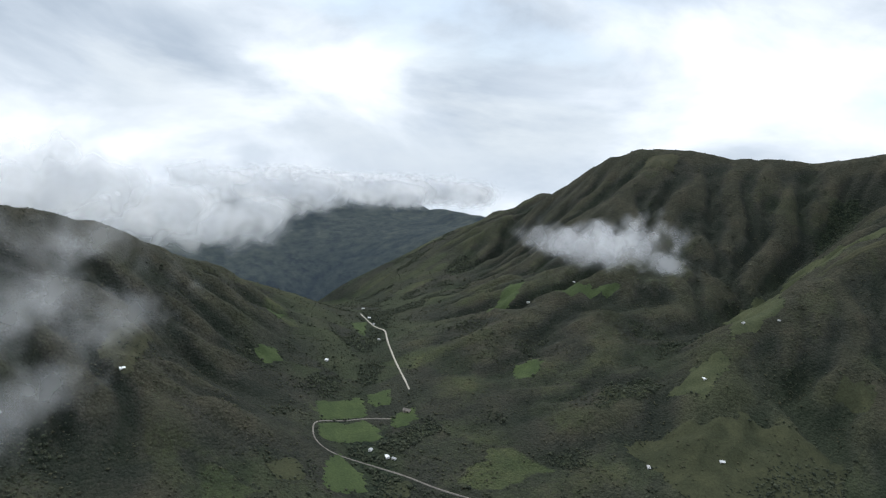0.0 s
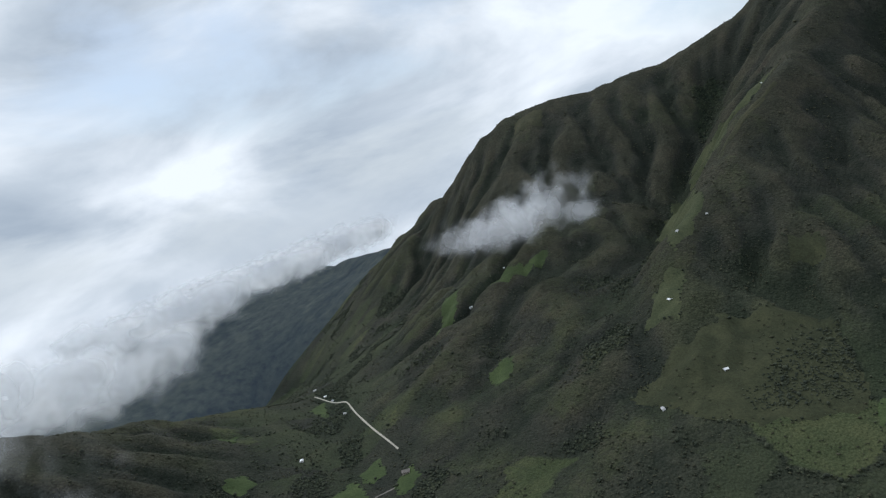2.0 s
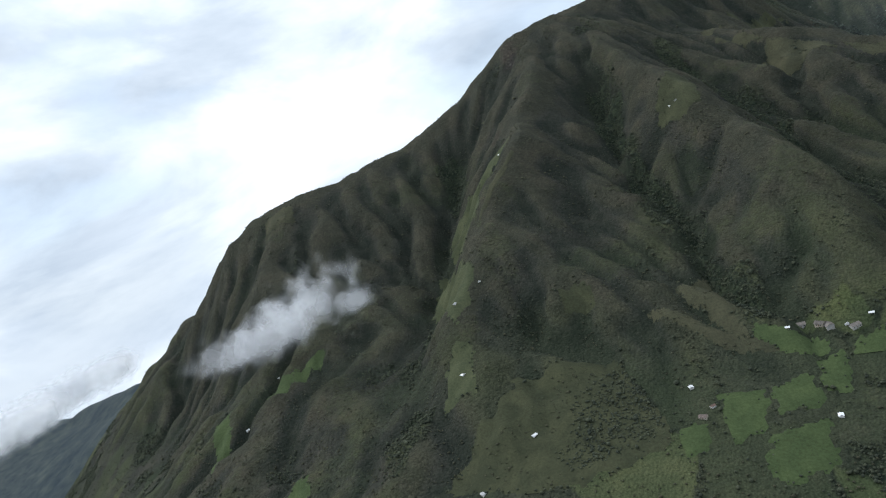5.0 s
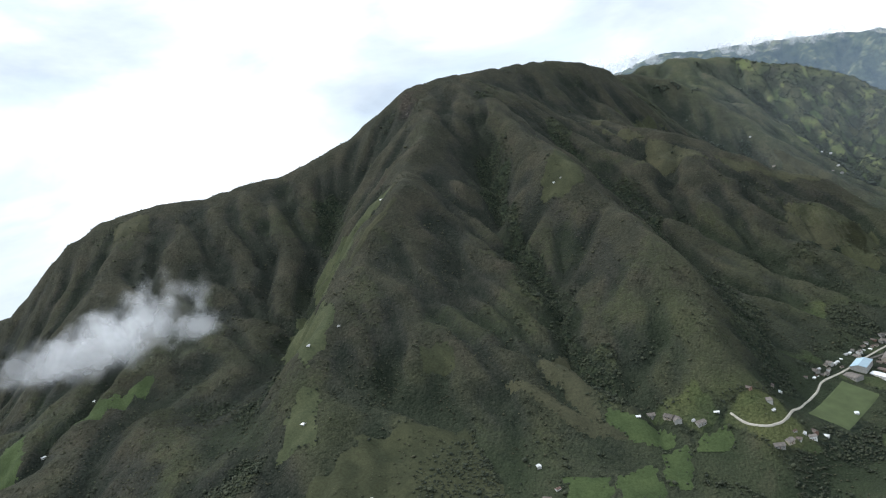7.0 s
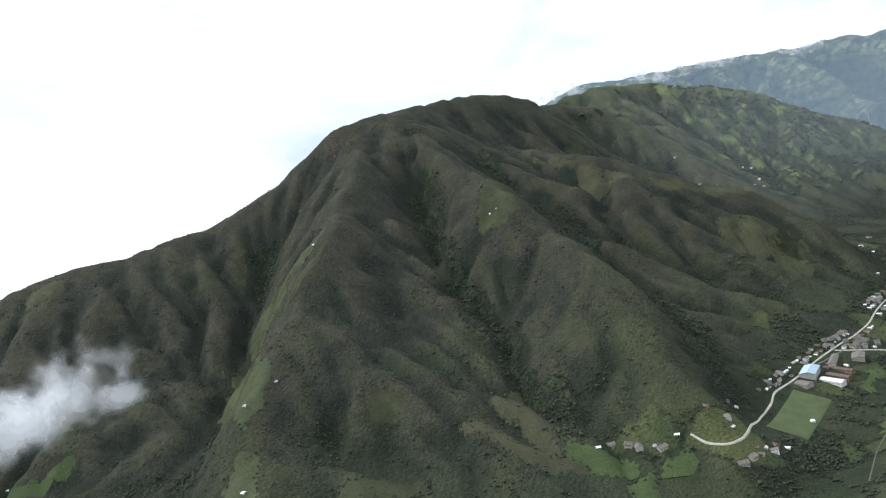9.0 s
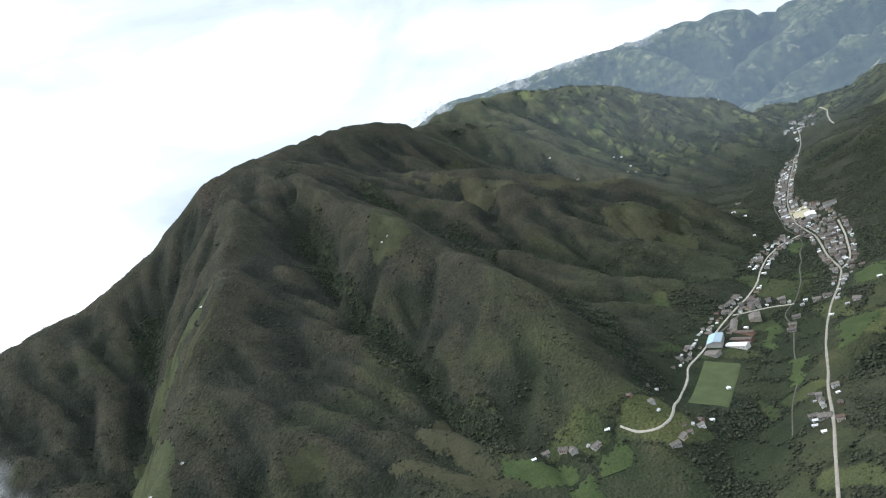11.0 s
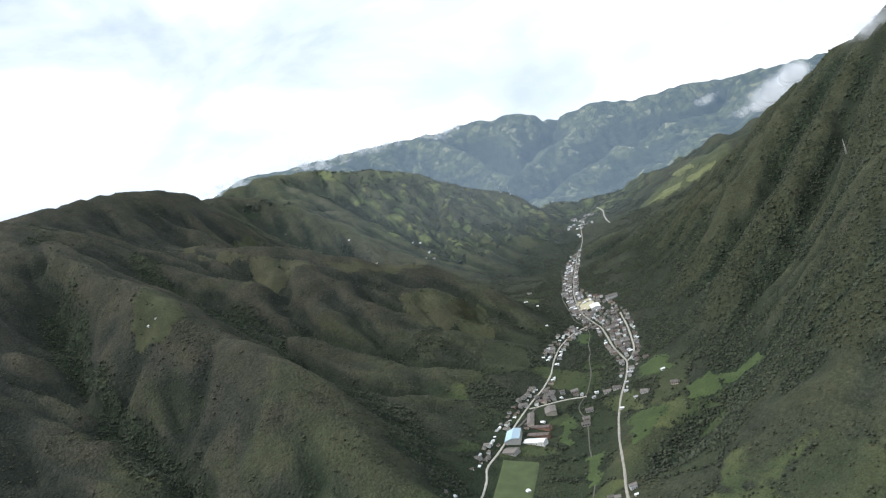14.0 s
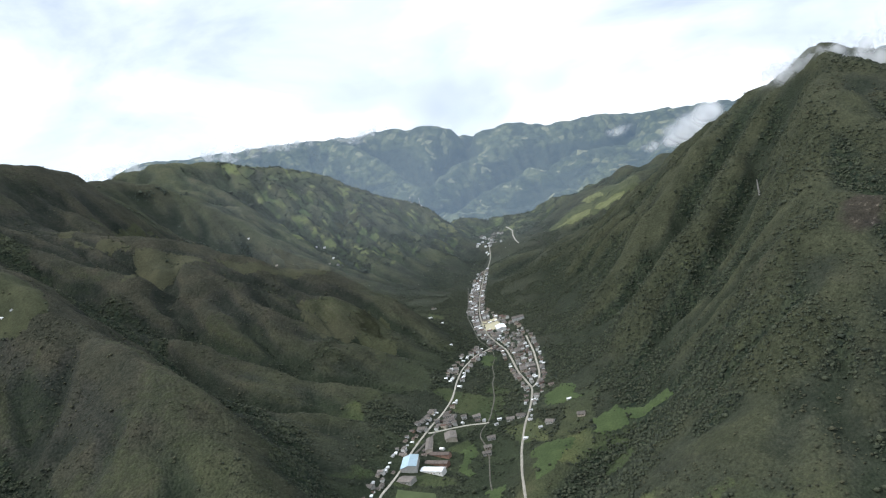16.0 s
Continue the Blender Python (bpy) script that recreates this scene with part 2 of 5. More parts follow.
away = distance_to(LINES, 14)
gully = distance_to([BED_CLOUD, BED_MID, BED_PATCH, BED_FAR, BED_TOWER, BED_RIGHT, BED_RIGHT_B, BED_RIGHT_C, BED_EAST, RIVER_WEST[3:10]], 6)

rng = np.random.RandomState(4)
PERM = np.concatenate([rng.permutation(256)] * 3)
ANGLE = rng.uniform(0, 2 * np.pi, 256)


def perlin(x, y):
    xi, yi = np.floor(x).astype(int), np.floor(y).astype(int)
    fx, fy = x - xi, y - yi
    u, v = fx * fx * fx * (fx * (fx * 6 - 15) + 10), fy * fy * fy * (fy * (fy * 6 - 15) + 10)

    def corner(a, b):
        g = ANGLE[PERM[(PERM[(xi + a) & 255] + yi + b) & 255]]
        return np.cos(g) * (fx - a) + np.sin(g) * (fy - b)
    n0 = corner(0, 0) * (1 - u) + corner(1, 0) * u
    n1 = corner(0, 1) * (1 - u) + corner(1, 1) * u
    return (n0 * (1 - v) + n1 * v) * 1.5


def fbm(x, y, octaves, gain=0.5):
    out, amp = 0, 1.0
    for k in range(octaves):
        out = out + amp * perlin(x * 2 ** k + 17.3 * k, y * 2 ** k - 9.1 * k)
        amp *= gain
    return out


def folds(x, y, octaves=4):
    """Rounded spurs parted by sharp gullies."""
    out, amp = 0, 1.0
    for k in range(octaves):
        out = out + amp * (np.abs(perlin(x * 2 ** k + 31.7 * k, y * 2 ** k + 5.2 * k)) - 0.28)
        amp *= 0.55
    return out


def smoothstep(a, b, v):
    v = np.clip((v - a) / (b - a), 0, 1)
    return v * v * (3 - 2 * v)


def rough_height(x, y):
    """The spanned slopes with soft folds, before running water has cut them."""
    wx, wy = x + 50 * fbm(x / 420, y / 420, 3), y + 50 * fbm(x / 420 + 40, y / 420 - 20, 3)
    z = bilinear(base, (wx * 0.35 + x * 0.65 - X0) / CELL, (wy * 0.35 + y * 0.65 - Y0) / CELL)
    low_side = smoothstep(50, 350, -x)
    high = np.clip((z - 25 + 30 * low_side) / (110 - 40 * low_side), 0, 1)
    high = high * high * (3 - 2 * high)
    far = np.clip((np.hypot(x, y - 900) - 1300) / 1500, 0, 1) * np.clip(x / 800, 0, 1)
    free = 0.2 + 0.8 * np.clip(bilinear(away, (x - X0) / CELL, (y - Y0) / CELL) / 130, 0, 1)
    return z + high * free * (24 + 30 * far) * folds(wx / (230 + 60 * far), wy / (230 + 60 * far), 4) + (1 - high) * 1.2 * fbm(x / 90, y / 90, 2), high


STEP = 11.0
EX0, EX1, EY0, EY1 = -1900.0, 3300.0, -350.0, 3900.0
ex, ey = np.arange(EX0, EX1 + 1, STEP), np.arange(EY0, EY1 + 1, STEP)
EGX, EGY = np.meshgrid(ex, ey)
uncut, e_high = rough_height(EGX, EGY)


def run_water(z, hard, passes=8, k=0.066):
    """Lets streams cut the slopes: each place drains to its lowest neighbour, and wears the more, the more drains through it."""
    rows, cols = z.shape
    ids = np.arange(rows * cols).reshape(rows, cols)
    shifts = [(-1, -1), (-1, 0), (-1, 1), (0, -1), (0, 1), (1, -1), (1, 0), (1, 1)]
    z = z + hard * (8.0 * fbm(EGX / 210, EGY / 210, 3) + 9.0 * fbm(EGX / 95, EGY / 95, 4) + 3.5 * fbm(EGX / 32, EGY / 32, 2))
    for _ in range(passes):
        q, qi = np.pad(z, 1, mode="edge"), np.pad(ids, 1, mode="edge")
        drop = np.stack([(z - q[1 + a:1 + a + rows, 1 + b:1 + b + cols]) / math.hypot(a, b) for a, b in shifts])
        best = drop.argmax(0)
        to = np.stack([qi[1 + a:1 + a + rows, 1 + b:1 + b + cols] for a, b in shifts])
        to = np.where(drop.max(0) > 0, np.take_along_axis(to, best[None], 0)[0], ids)
        order = np.argsort(-z.ravel(), kind="stable").tolist()
        rec, area, zl, hl = to.ravel().tolist(), [1.0] * z.size, z.ravel().tolist(), (k * hard).ravel().tolist()
        for i in order:
            if rec[i] != i:
                area[rec[i]] += area[i]
        for i in reversed(order):
            r = rec[i]
            if r != i:
                f = hl[i] * area[i] ** 0.5
                zl[i] = (zl[i] + f * zl[r]) / (1 + f)
        z = np.array(zl).reshape(rows, cols)
        q = np.pad(z, 1, mode="edge")
        z = 0.8 * z + 0.05 * (q[:-2, 1:-1] + q[2:, 1:-1] + q[1:-1, :-2] + q[1:-1, 2:])
    return z, np.array(area).reshape(rows, cols)


cut, drained = run_water(uncut, e_high)
cut = np.maximum(cut, uncut - 36)
q = np.pad(np.log(drained), 2, mode="edge")
wet = sum(q[a:a + cut.shape[0], b:b + cut.shape[1]] for a in range(5) for b in range(5)) / 25
margin = np.minimum(np.minimum(EGX - EX0, EX1 - EGX), np.minimum(EGY - EY0, EY1 - EGY))
worn = (cut - uncut) * np.clip(margin / 120, 0, 1)
q = np.pad(cut, 12, mode="edge")
bulge = cut - sum(q[a:a + cut.shape[0], b:b + cut.shape[1]] for a in range(0, 25, 4) for b in range(0, 25, 4)) / 49


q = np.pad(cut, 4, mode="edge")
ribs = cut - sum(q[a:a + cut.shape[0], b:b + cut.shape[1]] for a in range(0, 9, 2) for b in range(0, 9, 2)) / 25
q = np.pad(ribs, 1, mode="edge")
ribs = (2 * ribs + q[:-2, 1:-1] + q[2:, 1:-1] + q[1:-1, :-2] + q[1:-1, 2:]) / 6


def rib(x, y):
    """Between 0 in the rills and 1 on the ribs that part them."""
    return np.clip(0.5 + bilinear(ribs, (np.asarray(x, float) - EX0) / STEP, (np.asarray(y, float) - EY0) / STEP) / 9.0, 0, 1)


def inside_cut(x, y):
    return (x > EX0) & (x < EX1) & (y > EY0) & (y < EY1)


def height(x, y):
    x, y = np.asarray(x, float), np.asarray(y, float)
    z, high = rough_height(x, y)
    z = z + np.where(inside_cut(x, y), bilinear(worn, (x - EX0) / STEP, (y - EY0) / STEP), 0)
    return z + high * 3.5 * fbm(x / 48, y / 48, 3)


CELLS = np.random.RandomState(12)
SEEDS = np.concatenate([np.stack([CELLS.uniform(-1500, 2500, 2300), CELLS.uniform(-50, 3000, 2300)], 1),
                        np.stack([CELLS.uniform(900, 2500, 1500), CELLS.uniform(1950, 3000, 1500)], 1)])
SEED_TONE = CELLS.uniform(0, 1, len(SEEDS))


def patchwork(x, y):
    """Irregular plots: the tone of the plot at a place, and how near it lies to the plot's hedge, in metres."""
    shape = x.shape
    px, py = x.ravel() + 14 * fbm(x.ravel() / 50, y.ravel() / 50, 2), y.ravel() * 1.0
    tone, edge = np.zeros(px.size), np.full(px.size, 99.0)
    bins = {}
    for k, (a, b) in enumerate(SEEDS):
        bins.setdefault((int(a // 150), int(b // 150)), []).append(k)
    keys = np.stack([np.floor(px / 150), np.floor(py / 150)], 1).astype(int)
    code = keys[:, 0] * 1000 + keys[:, 1]
    order = np.argsort(code, kind="stable")
    for group in np.split(order, np.flatnonzero(np.diff(code[order])) + 1):
        a, b = keys[group[0]]
        near = [k for i in (-1, 0, 1) for j in (-1, 0, 1) for k in bins.get((a + i, b + j), ())]
        if len(near) < 2:
            continue
        d = np.sqrt((px[group, None] - SEEDS[near, 0]) ** 2 + (py[group, None] - SEEDS[near, 1]) ** 2)
        two = np.partition(d, 1, axis=1)
        tone[group] = SEED_TONE[np.array(near)[d.argmin(1)]]
        edge[group] = (two[:, 1] - two[:, 0]) / 2
    return tone.reshape(shape), edge.reshape(shape)


def farmed(x, y, z):
    """Where the land is parted into plots: the valley floor and the lower slopes."""
    low = (1 - smoothstep(45, 120, z + 50 * fbm(x / 200 + 3, y / 200, 2) + 55 * smoothstep(50, 350, -x))) * (1 - 0.7 * smoothstep(620, 760, x - 0.3 * (y - 500)))
    return np.maximum(low, 0.9 * smoothstep(980, 1150, x) * smoothstep(2000, 2120, y))


def wood_cover(x, y):
    """How wooded a place is, 0 to 1: the gullies, the stream banks, the hedges and the shady slope over the town."""
    x, y = np.asarray(x, float), np.asarray(y, float)
    z = rough_height(x, y)[0]
    w = bilinear(wet, (x - EX0) / STEP, (y - EY0) / STEP)
    n = fbm(x / 130, y / 130, 4)
    damp = smoothstep(1.5, 3.6, w + 2.2 * n) * (1 - 0.5 * smoothstep(-900, -500, -x))
    shady = smoothstep(-0.4, 0.3, n + 0.15) * smoothstep(0, 160, x - 490 - 0.28 * (y - 500)) * smoothstep(250, 420, y) * (1 - smoothstep(1750, 2000, y)) * (0.42 + 0.58 * (1 - smoothstep(0.38, 0.62, np.where(inside_cut(x, y), rib(x, y), 0.5) + 0.12 * n)))
    tone, edge = patchwork(x, y)
    farm = farmed(x, y, z)
    plots = farm * np.maximum((0.5 - 0.25 * smoothstep(0, 300, -x) - 0.1 * smoothstep(1950, 2150, y)) * (1 - smoothstep(2, 7 - 3 * smoothstep(1950, 2150, y), edge)), (0.75 - 0.5 * smoothstep(1950, 2150, y)) * (tone > 0.75) * smoothstep(-0.3, 0.2, n + 0.1))
    beds = 0.8 * (1 - smoothstep(2, 30, bilinear(gully, (x - X0) / CELL, (y - Y0) / CELL) - 36 * n))
    return np.clip(np.maximum(np.maximum(damp * (1 - 0.6 * farm), shady), np.maximum(plots, beds)), 0, 1)


def grass_cover(x, y):
    """How grassy a place is: the plots, the rounded noses of the spurs and the lower slopes."""
    x, y = np.asarray(x, float), np.asarray(y, float)
    b = bilinear(bulge, (x - EX0) / STEP, (y - EY0) / STEP)
    z = rough_height(x, y)[0]
    n = fbm(x / 170 + 70, y / 170 - 30, 4)
    wild = 1 - 0.7 * smoothstep(420, 520, x - 0.25 * (y - 500)) * (1 - smoothstep(1500, 1900, y))
    wild = wild * (1 - 0.7 * smoothstep(500, 700, -x) * (1 - smoothstep(250, 420, y)))
    open_ = wild * (0.6 * smoothstep(0, 16, b + 16 * n) * (1 - smoothstep(60, 240, z + 120 * n)) + 0.38 * smoothstep(0.25, 0.6, n))
    tone, edge = patchwork(x, y)
    plots = farmed(x, y, z) * np.where(tone > 0.7, 0.1, 0.25 + 1.2 * tone)
    high_plots = 0.5 * (tone < 0.36) * smoothstep(-0.1, 0.2, n) * (1 - smoothstep(330, 480, z)) * wild
    return np.clip(np.maximum(np.maximum(open_, plots), high_plots), 0, 1)


def lush_cover(x, y):
    """The well-kept meadows among the plots, paler and greener than the rest."""
    x, y = np.asarray(x, float), np.asarray(y, float)
    tone, edge = patchwork(x, y)
    z = rough_height(x, y)[0]
    back = smoothstep(1950, 2150, y)
    return np.where(tone < 0.15 + 0.12 * smoothstep(-400, -250, x) + 0.22 * back, 1.0 - 0.55 * back * tone, 0.0) * smoothstep(1, 5, edge) * smoothstep(0.15, 0.6, farmed(x, y, z)) * (1 - 0.35 * smoothstep(200, 500, -x))


# ---------- materials ----------
def material(name):
    m = bpy.data.materials.new(name)
    m.use_nodes = True
    t = m.node_tree
    b = t.nodes["Principled BSDF"]
    b.inputs["Specular IOR Level"].default_value = 0.25
    return m, t, b


def object_vector(tree):
    return tree.nodes.new("ShaderNodeTexCoord").outputs["Object"]


def bump(tree, fac, b, strength, distance):
    n = tree.nodes.new("ShaderNodeBump")
    n.inputs["Strength"].default_value, n.inputs["Distance"].default_value = strength, distance
    tree.links.new(fac, n.inputs["Height"])
    tree.links.new(n.outputs[0], b.inputs["Normal"])


def plain(name, colour, rough=0.8, vary=0.25, scale=0.3, metal=0.0):
    m, t, b = material(name)
    v = object_vector(t)
    n = noise_node(t, v, scale, 5.0)
    low, high = tuple(c * (1 - vary) for c in colour), tuple(min(1, c * (1 + vary)) for c in colour)
    base_col = ramp_node(t, n, [(0.3, low), (0.7, high)])
    info = t.nodes.new("ShaderNodeObjectInfo")
    shade = math_node(t, "ADD", math_node(t, "MULTIPLY", info.outputs["Random"], 0.5), 0.75)
    hue = t.nodes.new("ShaderNodeHueSaturation")
    t.links.new(base_col, hue.inputs["Color"])
    t.links.new(shade, hue.inputs["Value"])
    t.links.new(hue.outputs[0], b.inputs["Base Color"])
    b.inputs["Roughness"].default_value, b.inputs["Metallic"].default_value = rough, metal
    return m


def attribute(tree, name):
    n = tree.nodes.new("ShaderNodeAttribute")
    n.attribute_name = name
    return n.outputs["Fac"]


def clumps(tree, vec, scale):
    """Rounded tufts: high in the middle of each, low in the gaps."""
    n = tree.nodes.new("ShaderNodeTexVoronoi")
    n.feature = "SMOOTH_F1"
    n.inputs["Scale"].default_value, n.inputs["Smoothness"].default_value = scale, 0.3
    tree.links.new(vec, n.inputs["Vector"])
    tone_ = tree.nodes.new("ShaderNodeSeparateColor")
    tree.links.new(n.outputs["Color"], tone_.inputs[0])
    return math_node(tree, "SUBTRACT", 1.0, n.outputs["Distance"]), tone_.outputs[0]


def hillside(name):
    m, t, b = material(name)
    v = object_vector(t)
    large = noise_node(t, v, 0.006, 6.0, 0.55, 0.5)
    mid = noise_node(t, v, 0.022, 6.0, 0.6, 0.4)
    fine = noise_node(t, v, 0.14, 6.0, 0.65)
    grain = noise_node(t, v, 0.55, 4.0, 0.6)
    bush, bush_tone = clumps(t, v, 0.30)
    crown, crown_tone = clumps(t, v, 0.17)
    # brown bracken high up, with haze put in as extra blue; olive scrub lower down
    bracken = ramp_node(t, mid, [(0.30, (0.029, 0.033, 0.028)), (0.50, (0.040, 0.0425, 0.035)), (0.70, (0.054, 0.052, 0.043))])
    olive = ramp_node(t, mid, [(0.32, (0.032, 0.038, 0.027)), (0.64, (0.050, 0.056, 0.039))])
    zone = math_node(t, "ADD", attribute(t, "upper"), math_node(t, "MULTIPLY", math_node(t, "SUBTRACT", large, 0.5), 2.2))
    scrub = mix_node(t, ramp_node(t, zone, [(0.12, (0.0, 0.0, 0.0)), (0.68, (1.0, 1.0, 1.0))]), olive, bracken)
    scrub = mix_node(t, 0.55, scrub, ramp_node(t, bush_tone, [(0.1, (0.66, 0.70, 0.62)), (0.9, (1.25, 1.20, 1.12))]), "MULTIPLY")
    green = ramp_node(t, mid, [(0.30, (0.040, 0.048, 0.029)), (0.55, (0.052, 0.062, 0.035)), (0.72, (0.071, 0.074, 0.045))])
    ragged = math_node(t, "ADD", attribute(t, "grass"), math_node(t, "MULTIPLY", math_node(t, "SUBTRACT", fine, 0.5), 1.1))
    col = mix_node(t, ramp_node(t, ragged, [(0.30, (0.0, 0.0, 0.0)), (0.85, (0.9, 0.9, 0.9))]), scrub, green)
    meadow = ramp_node(t, mid, [(0.30, (0.057, 0.074, 0.035)), (0.65, (0.087, 0.098, 0.047))])
    lush_ = math_node(t, "ADD", attribute(t, "lush"), math_node(t, "MULTIPLY", math_node(t, "SUBTRACT", fine, 0.5), 0.8))
    col = mix_node(t, ramp_node(t, lush_, [(0.40, (0.0, 0.0, 0.0)), (0.85, (0.9, 0.9, 0.9))]), col, meadow)
    forest = ramp_node(t, crown_tone, [(0.1, (0.024, 0.032, 0.023)), (0.9, (0.055, 0.064, 0.039))])
    leafy = math_node(t, "ADD", attribute(t, "wood"), math_node(t, "MULTIPLY", math_node(t, "SUBTRACT", fine, 0.5), 1.2))
    leafy = ramp_node(t, leafy, [(0.35, (0.0, 0.0, 0.0)), (0.65, (0.95, 0.95, 0.95))])
    col = mix_node(t, leafy, col, forest)
    rock = ramp_node(t, fine, [(0.40, (0.028, 0.026, 0.023)), (0.60, (0.055, 0.048, 0.043)), (0.72, (0.20, 0.18, 0.165))])
    col = mix_node(t, ramp_node(t, math_node(t, "ADD", attribute(t, "rock"), math_node(t, "MULTIPLY", math_node(t, "SUBTRACT", mid, 0.5), 1.2)), [(0.45, (0.0, 0.0, 0.0)), (0.7, (0.9, 0.9, 0.9))]), col, rock)
    # relief shading put into the colour: darker, cooler rills; paler, warmer ribs
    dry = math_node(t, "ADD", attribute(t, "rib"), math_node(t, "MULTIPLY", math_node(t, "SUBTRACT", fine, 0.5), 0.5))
    relief_tint = ramp_node(t, dry, [(0.12, (0.72, 0.79, 0.76)), (0.5, (1.0, 1.0, 1.0)), (0.85, (1.24, 1.19, 1.06))])
    col = mix_node(t, 1.0, col, relief_tint, "MULTIPLY")
    speck = ramp_node(t, grain, [(0.35, (0.66, 0.66, 0.66)), (0.62, (1.15, 1.15, 1.15))])
    col = mix_node(t, 0.8, col, speck, "MULTIPLY")
    # haze put into the colour: everything on the back hills is brightened
    haze_tint = ramp_node(t, attribute(t, "back"), [(0.0, (1.0, 1.0, 1.0)), (1.0, (1.62, 1.64, 1.66))])
    col = mix_node(t, 1.0, col, haze_tint, "MULTIPLY")
    t.links.new(col, b.inputs["Base Color"])
    b.inputs["Roughness"].default_value = 0.95
    b.inputs["Specular IOR Level"].default_value = 0.1
    tufts = math_node(t, "ADD", math_node(t, "MULTIPLY", bush, 0.7), math_node(t, "MULTIPLY", math_node(t, "MULTIPLY", crown, leafy), 1.2))
    relief = math_node(t, "ADD", tufts, math_node(t, "ADD", math_node(t, "MULTIPLY", fine, 0.9), math_node(t, "MULTIPLY", grain, 0.3)))
    bump(t, relief, b, 0.75, 3.2)
    return m


M_HILL = hillside("hillside_scrub_and_grass")
M_ROAD = plain("pale_dirt_road", (0.41, 0.38, 0.325), 0.9, 0.2, 0.15)
M_PITCH = plain("mown_grass", (0.064, 0.082, 0.036), 0.95, 0.2, 0.04)
M_TRACK = plain("brown_dirt_track", (0.165, 0.150, 0.133), 0.9, 0.3, 0.1)
M_WATER = plain("stony_stream", (0.085, 0.078, 0.062), 0.6, 0.5, 0.3)


def pasture(name, low, high):
    m, t, b = material(name)
    v = object_vector(t)
    n, f = noise_node(t, v, 0.03, 6.0, 0.6, 0.5), noise_node(t, v, 0.35, 5.0, 0.65)
    col = ramp_node(t, n, [(0.32, low), (0.66, high)])
    col = mix_node(t, 0.7, col, ramp_node(t, f, [(0.33, (0.62, 0.62, 0.62)), (0.62, (1.12, 1.12, 1.12))]), "MULTIPLY")
    t.links.new(col, b.inputs["Base Color"])
    b.inputs["Roughness"].default_value, b.inputs["Specular IOR Level"].default_value = 0.95, 0.1
    bump(t, f, b, 0.6, 1.5)
    return m


M_GREEN = pasture("green_pasture", (0.049, 0.070, 0.030), (0.074, 0.100, 0.041))
M_OLIVE = pasture("olive_pasture", (0.041, 0.047, 0.027), (0.066, 0.070, 0.038))
M_SPUR = pasture("spur_pasture", (0.054, 0.065, 0.035), (0.086, 0.095, 0.050))
M_TAN = pasture("dry_grass", (0.050, 0.053, 0.033), (0.076, 0.075, 0.045))


def foliage(name, dark, light):
    m, t, b = material(name)
    geo = t.nodes.new("ShaderNodeNewGeometry")
    n = noise_node(t, object_vector(t), 0.02, 4.0, 0.6)
    f = noise_node(t, object_vector(t), 0.9, 3.0, 0.6)
    mixv = math_node(t, "ADD", math_node(t, "MULTIPLY", geo.outputs["Random Per Island"], 0.55), math_node(t, "MULTIPLY", n, 0.45))
    col = ramp_node(t, mixv, [(0.15, dark), (0.85, light)])
    col = mix_node(t, 0.8, col, ramp_node(t, f, [(0.35, (0.5, 0.5, 0.5)), (0.62, (1.2, 1.2, 1.2))]), "MULTIPLY")
    t.links.new(col, b.inputs["Base Color"])
    b.inputs["Roughness"].default_value, b.inputs["Specular IOR Level"].default_value = 0.9, 0.15
    bump(t, f, b, 0.8, 0.8)
    return m


M_TREES = foliage("woodland_leaves", (0.035, 0.043, 0.032), (0.080, 0.089, 0.056))
M_SCRUB = foliage("scrub_leaves", (0.050, 0.053, 0.035), (0.097, 0.096, 0.060))


def part(name, bm, mat, parent=None, label=""):
    me = bpy.data.meshes.new(name)
    bm.to_mesh(me)
    bm.free()
    me.materials.append(mat)
    ob = new(name, me)
    if parent is not None:
        ob.parent = parent
    if label:
        tagged(ob, label)
    return ob


def mesh_of(name, verts, faces, mat, smooth=True):
    me = bpy.data.meshes.new(name)
    me.from_pydata(verts, [], faces)
    me.materials.append(mat)
    if smooth:
        me.polygons.foreach_set("use_smooth", [True] * len(me.polygons))
    me.update()
    return me


# ---------- the ground, one sheet ----------
def axis(lo, hi, a, b, fine_step, coarse):
    return np.concatenate([np.arange(lo, a, coarse), np.arange(a, b, fine_step), np.arange(b, hi + coarse, coarse)])


gx = axis(X0, X1, -1700, 1900, 7.5, 28.0)
gy = axis(Y0, Y1, -80, 2300, 7.5, 28.0)
GX, GY = np.meshgrid(gx, gy)
GZ = height(GX, GY)
FAR_EAST, FAR_WEST = 3000.0, 1950.0
bearing, reach = np.degrees(np.arctan2(GX - 60, GY)), np.hypot(GX - 60, GY)
GZ = GZ - 90 * ((bearing > 4) & (bearing < 71)) * smoothstep(FAR_EAST + 60, FAR_EAST + 260, reach) - 90 * ((bearing > -88) & (bearing < -41)) * smoothstep(FAR_WEST + 60, FAR_WEST + 260, reach)
nx, ny = len(gx), len(gy)
me = bpy.data.meshes.new("ground")
me.vertices.add(nx * ny)
me.vertices.foreach_set("co", np.stack([GX, GY, GZ], -1).astype(np.float32).ravel())
idx = np.arange(nx * ny).reshape(ny, nx)
quads = np.stack([idx[:-1, :-1], idx[:-1, 1:], idx[1:, 1:], idx[1:, :-1]], -1).reshape(-1, 4)
me.loops.add(quads.size)
me.loops.foreach_set("vertex_index", quads.ravel().astype(np.int32))
me.polygons.add(len(quads))
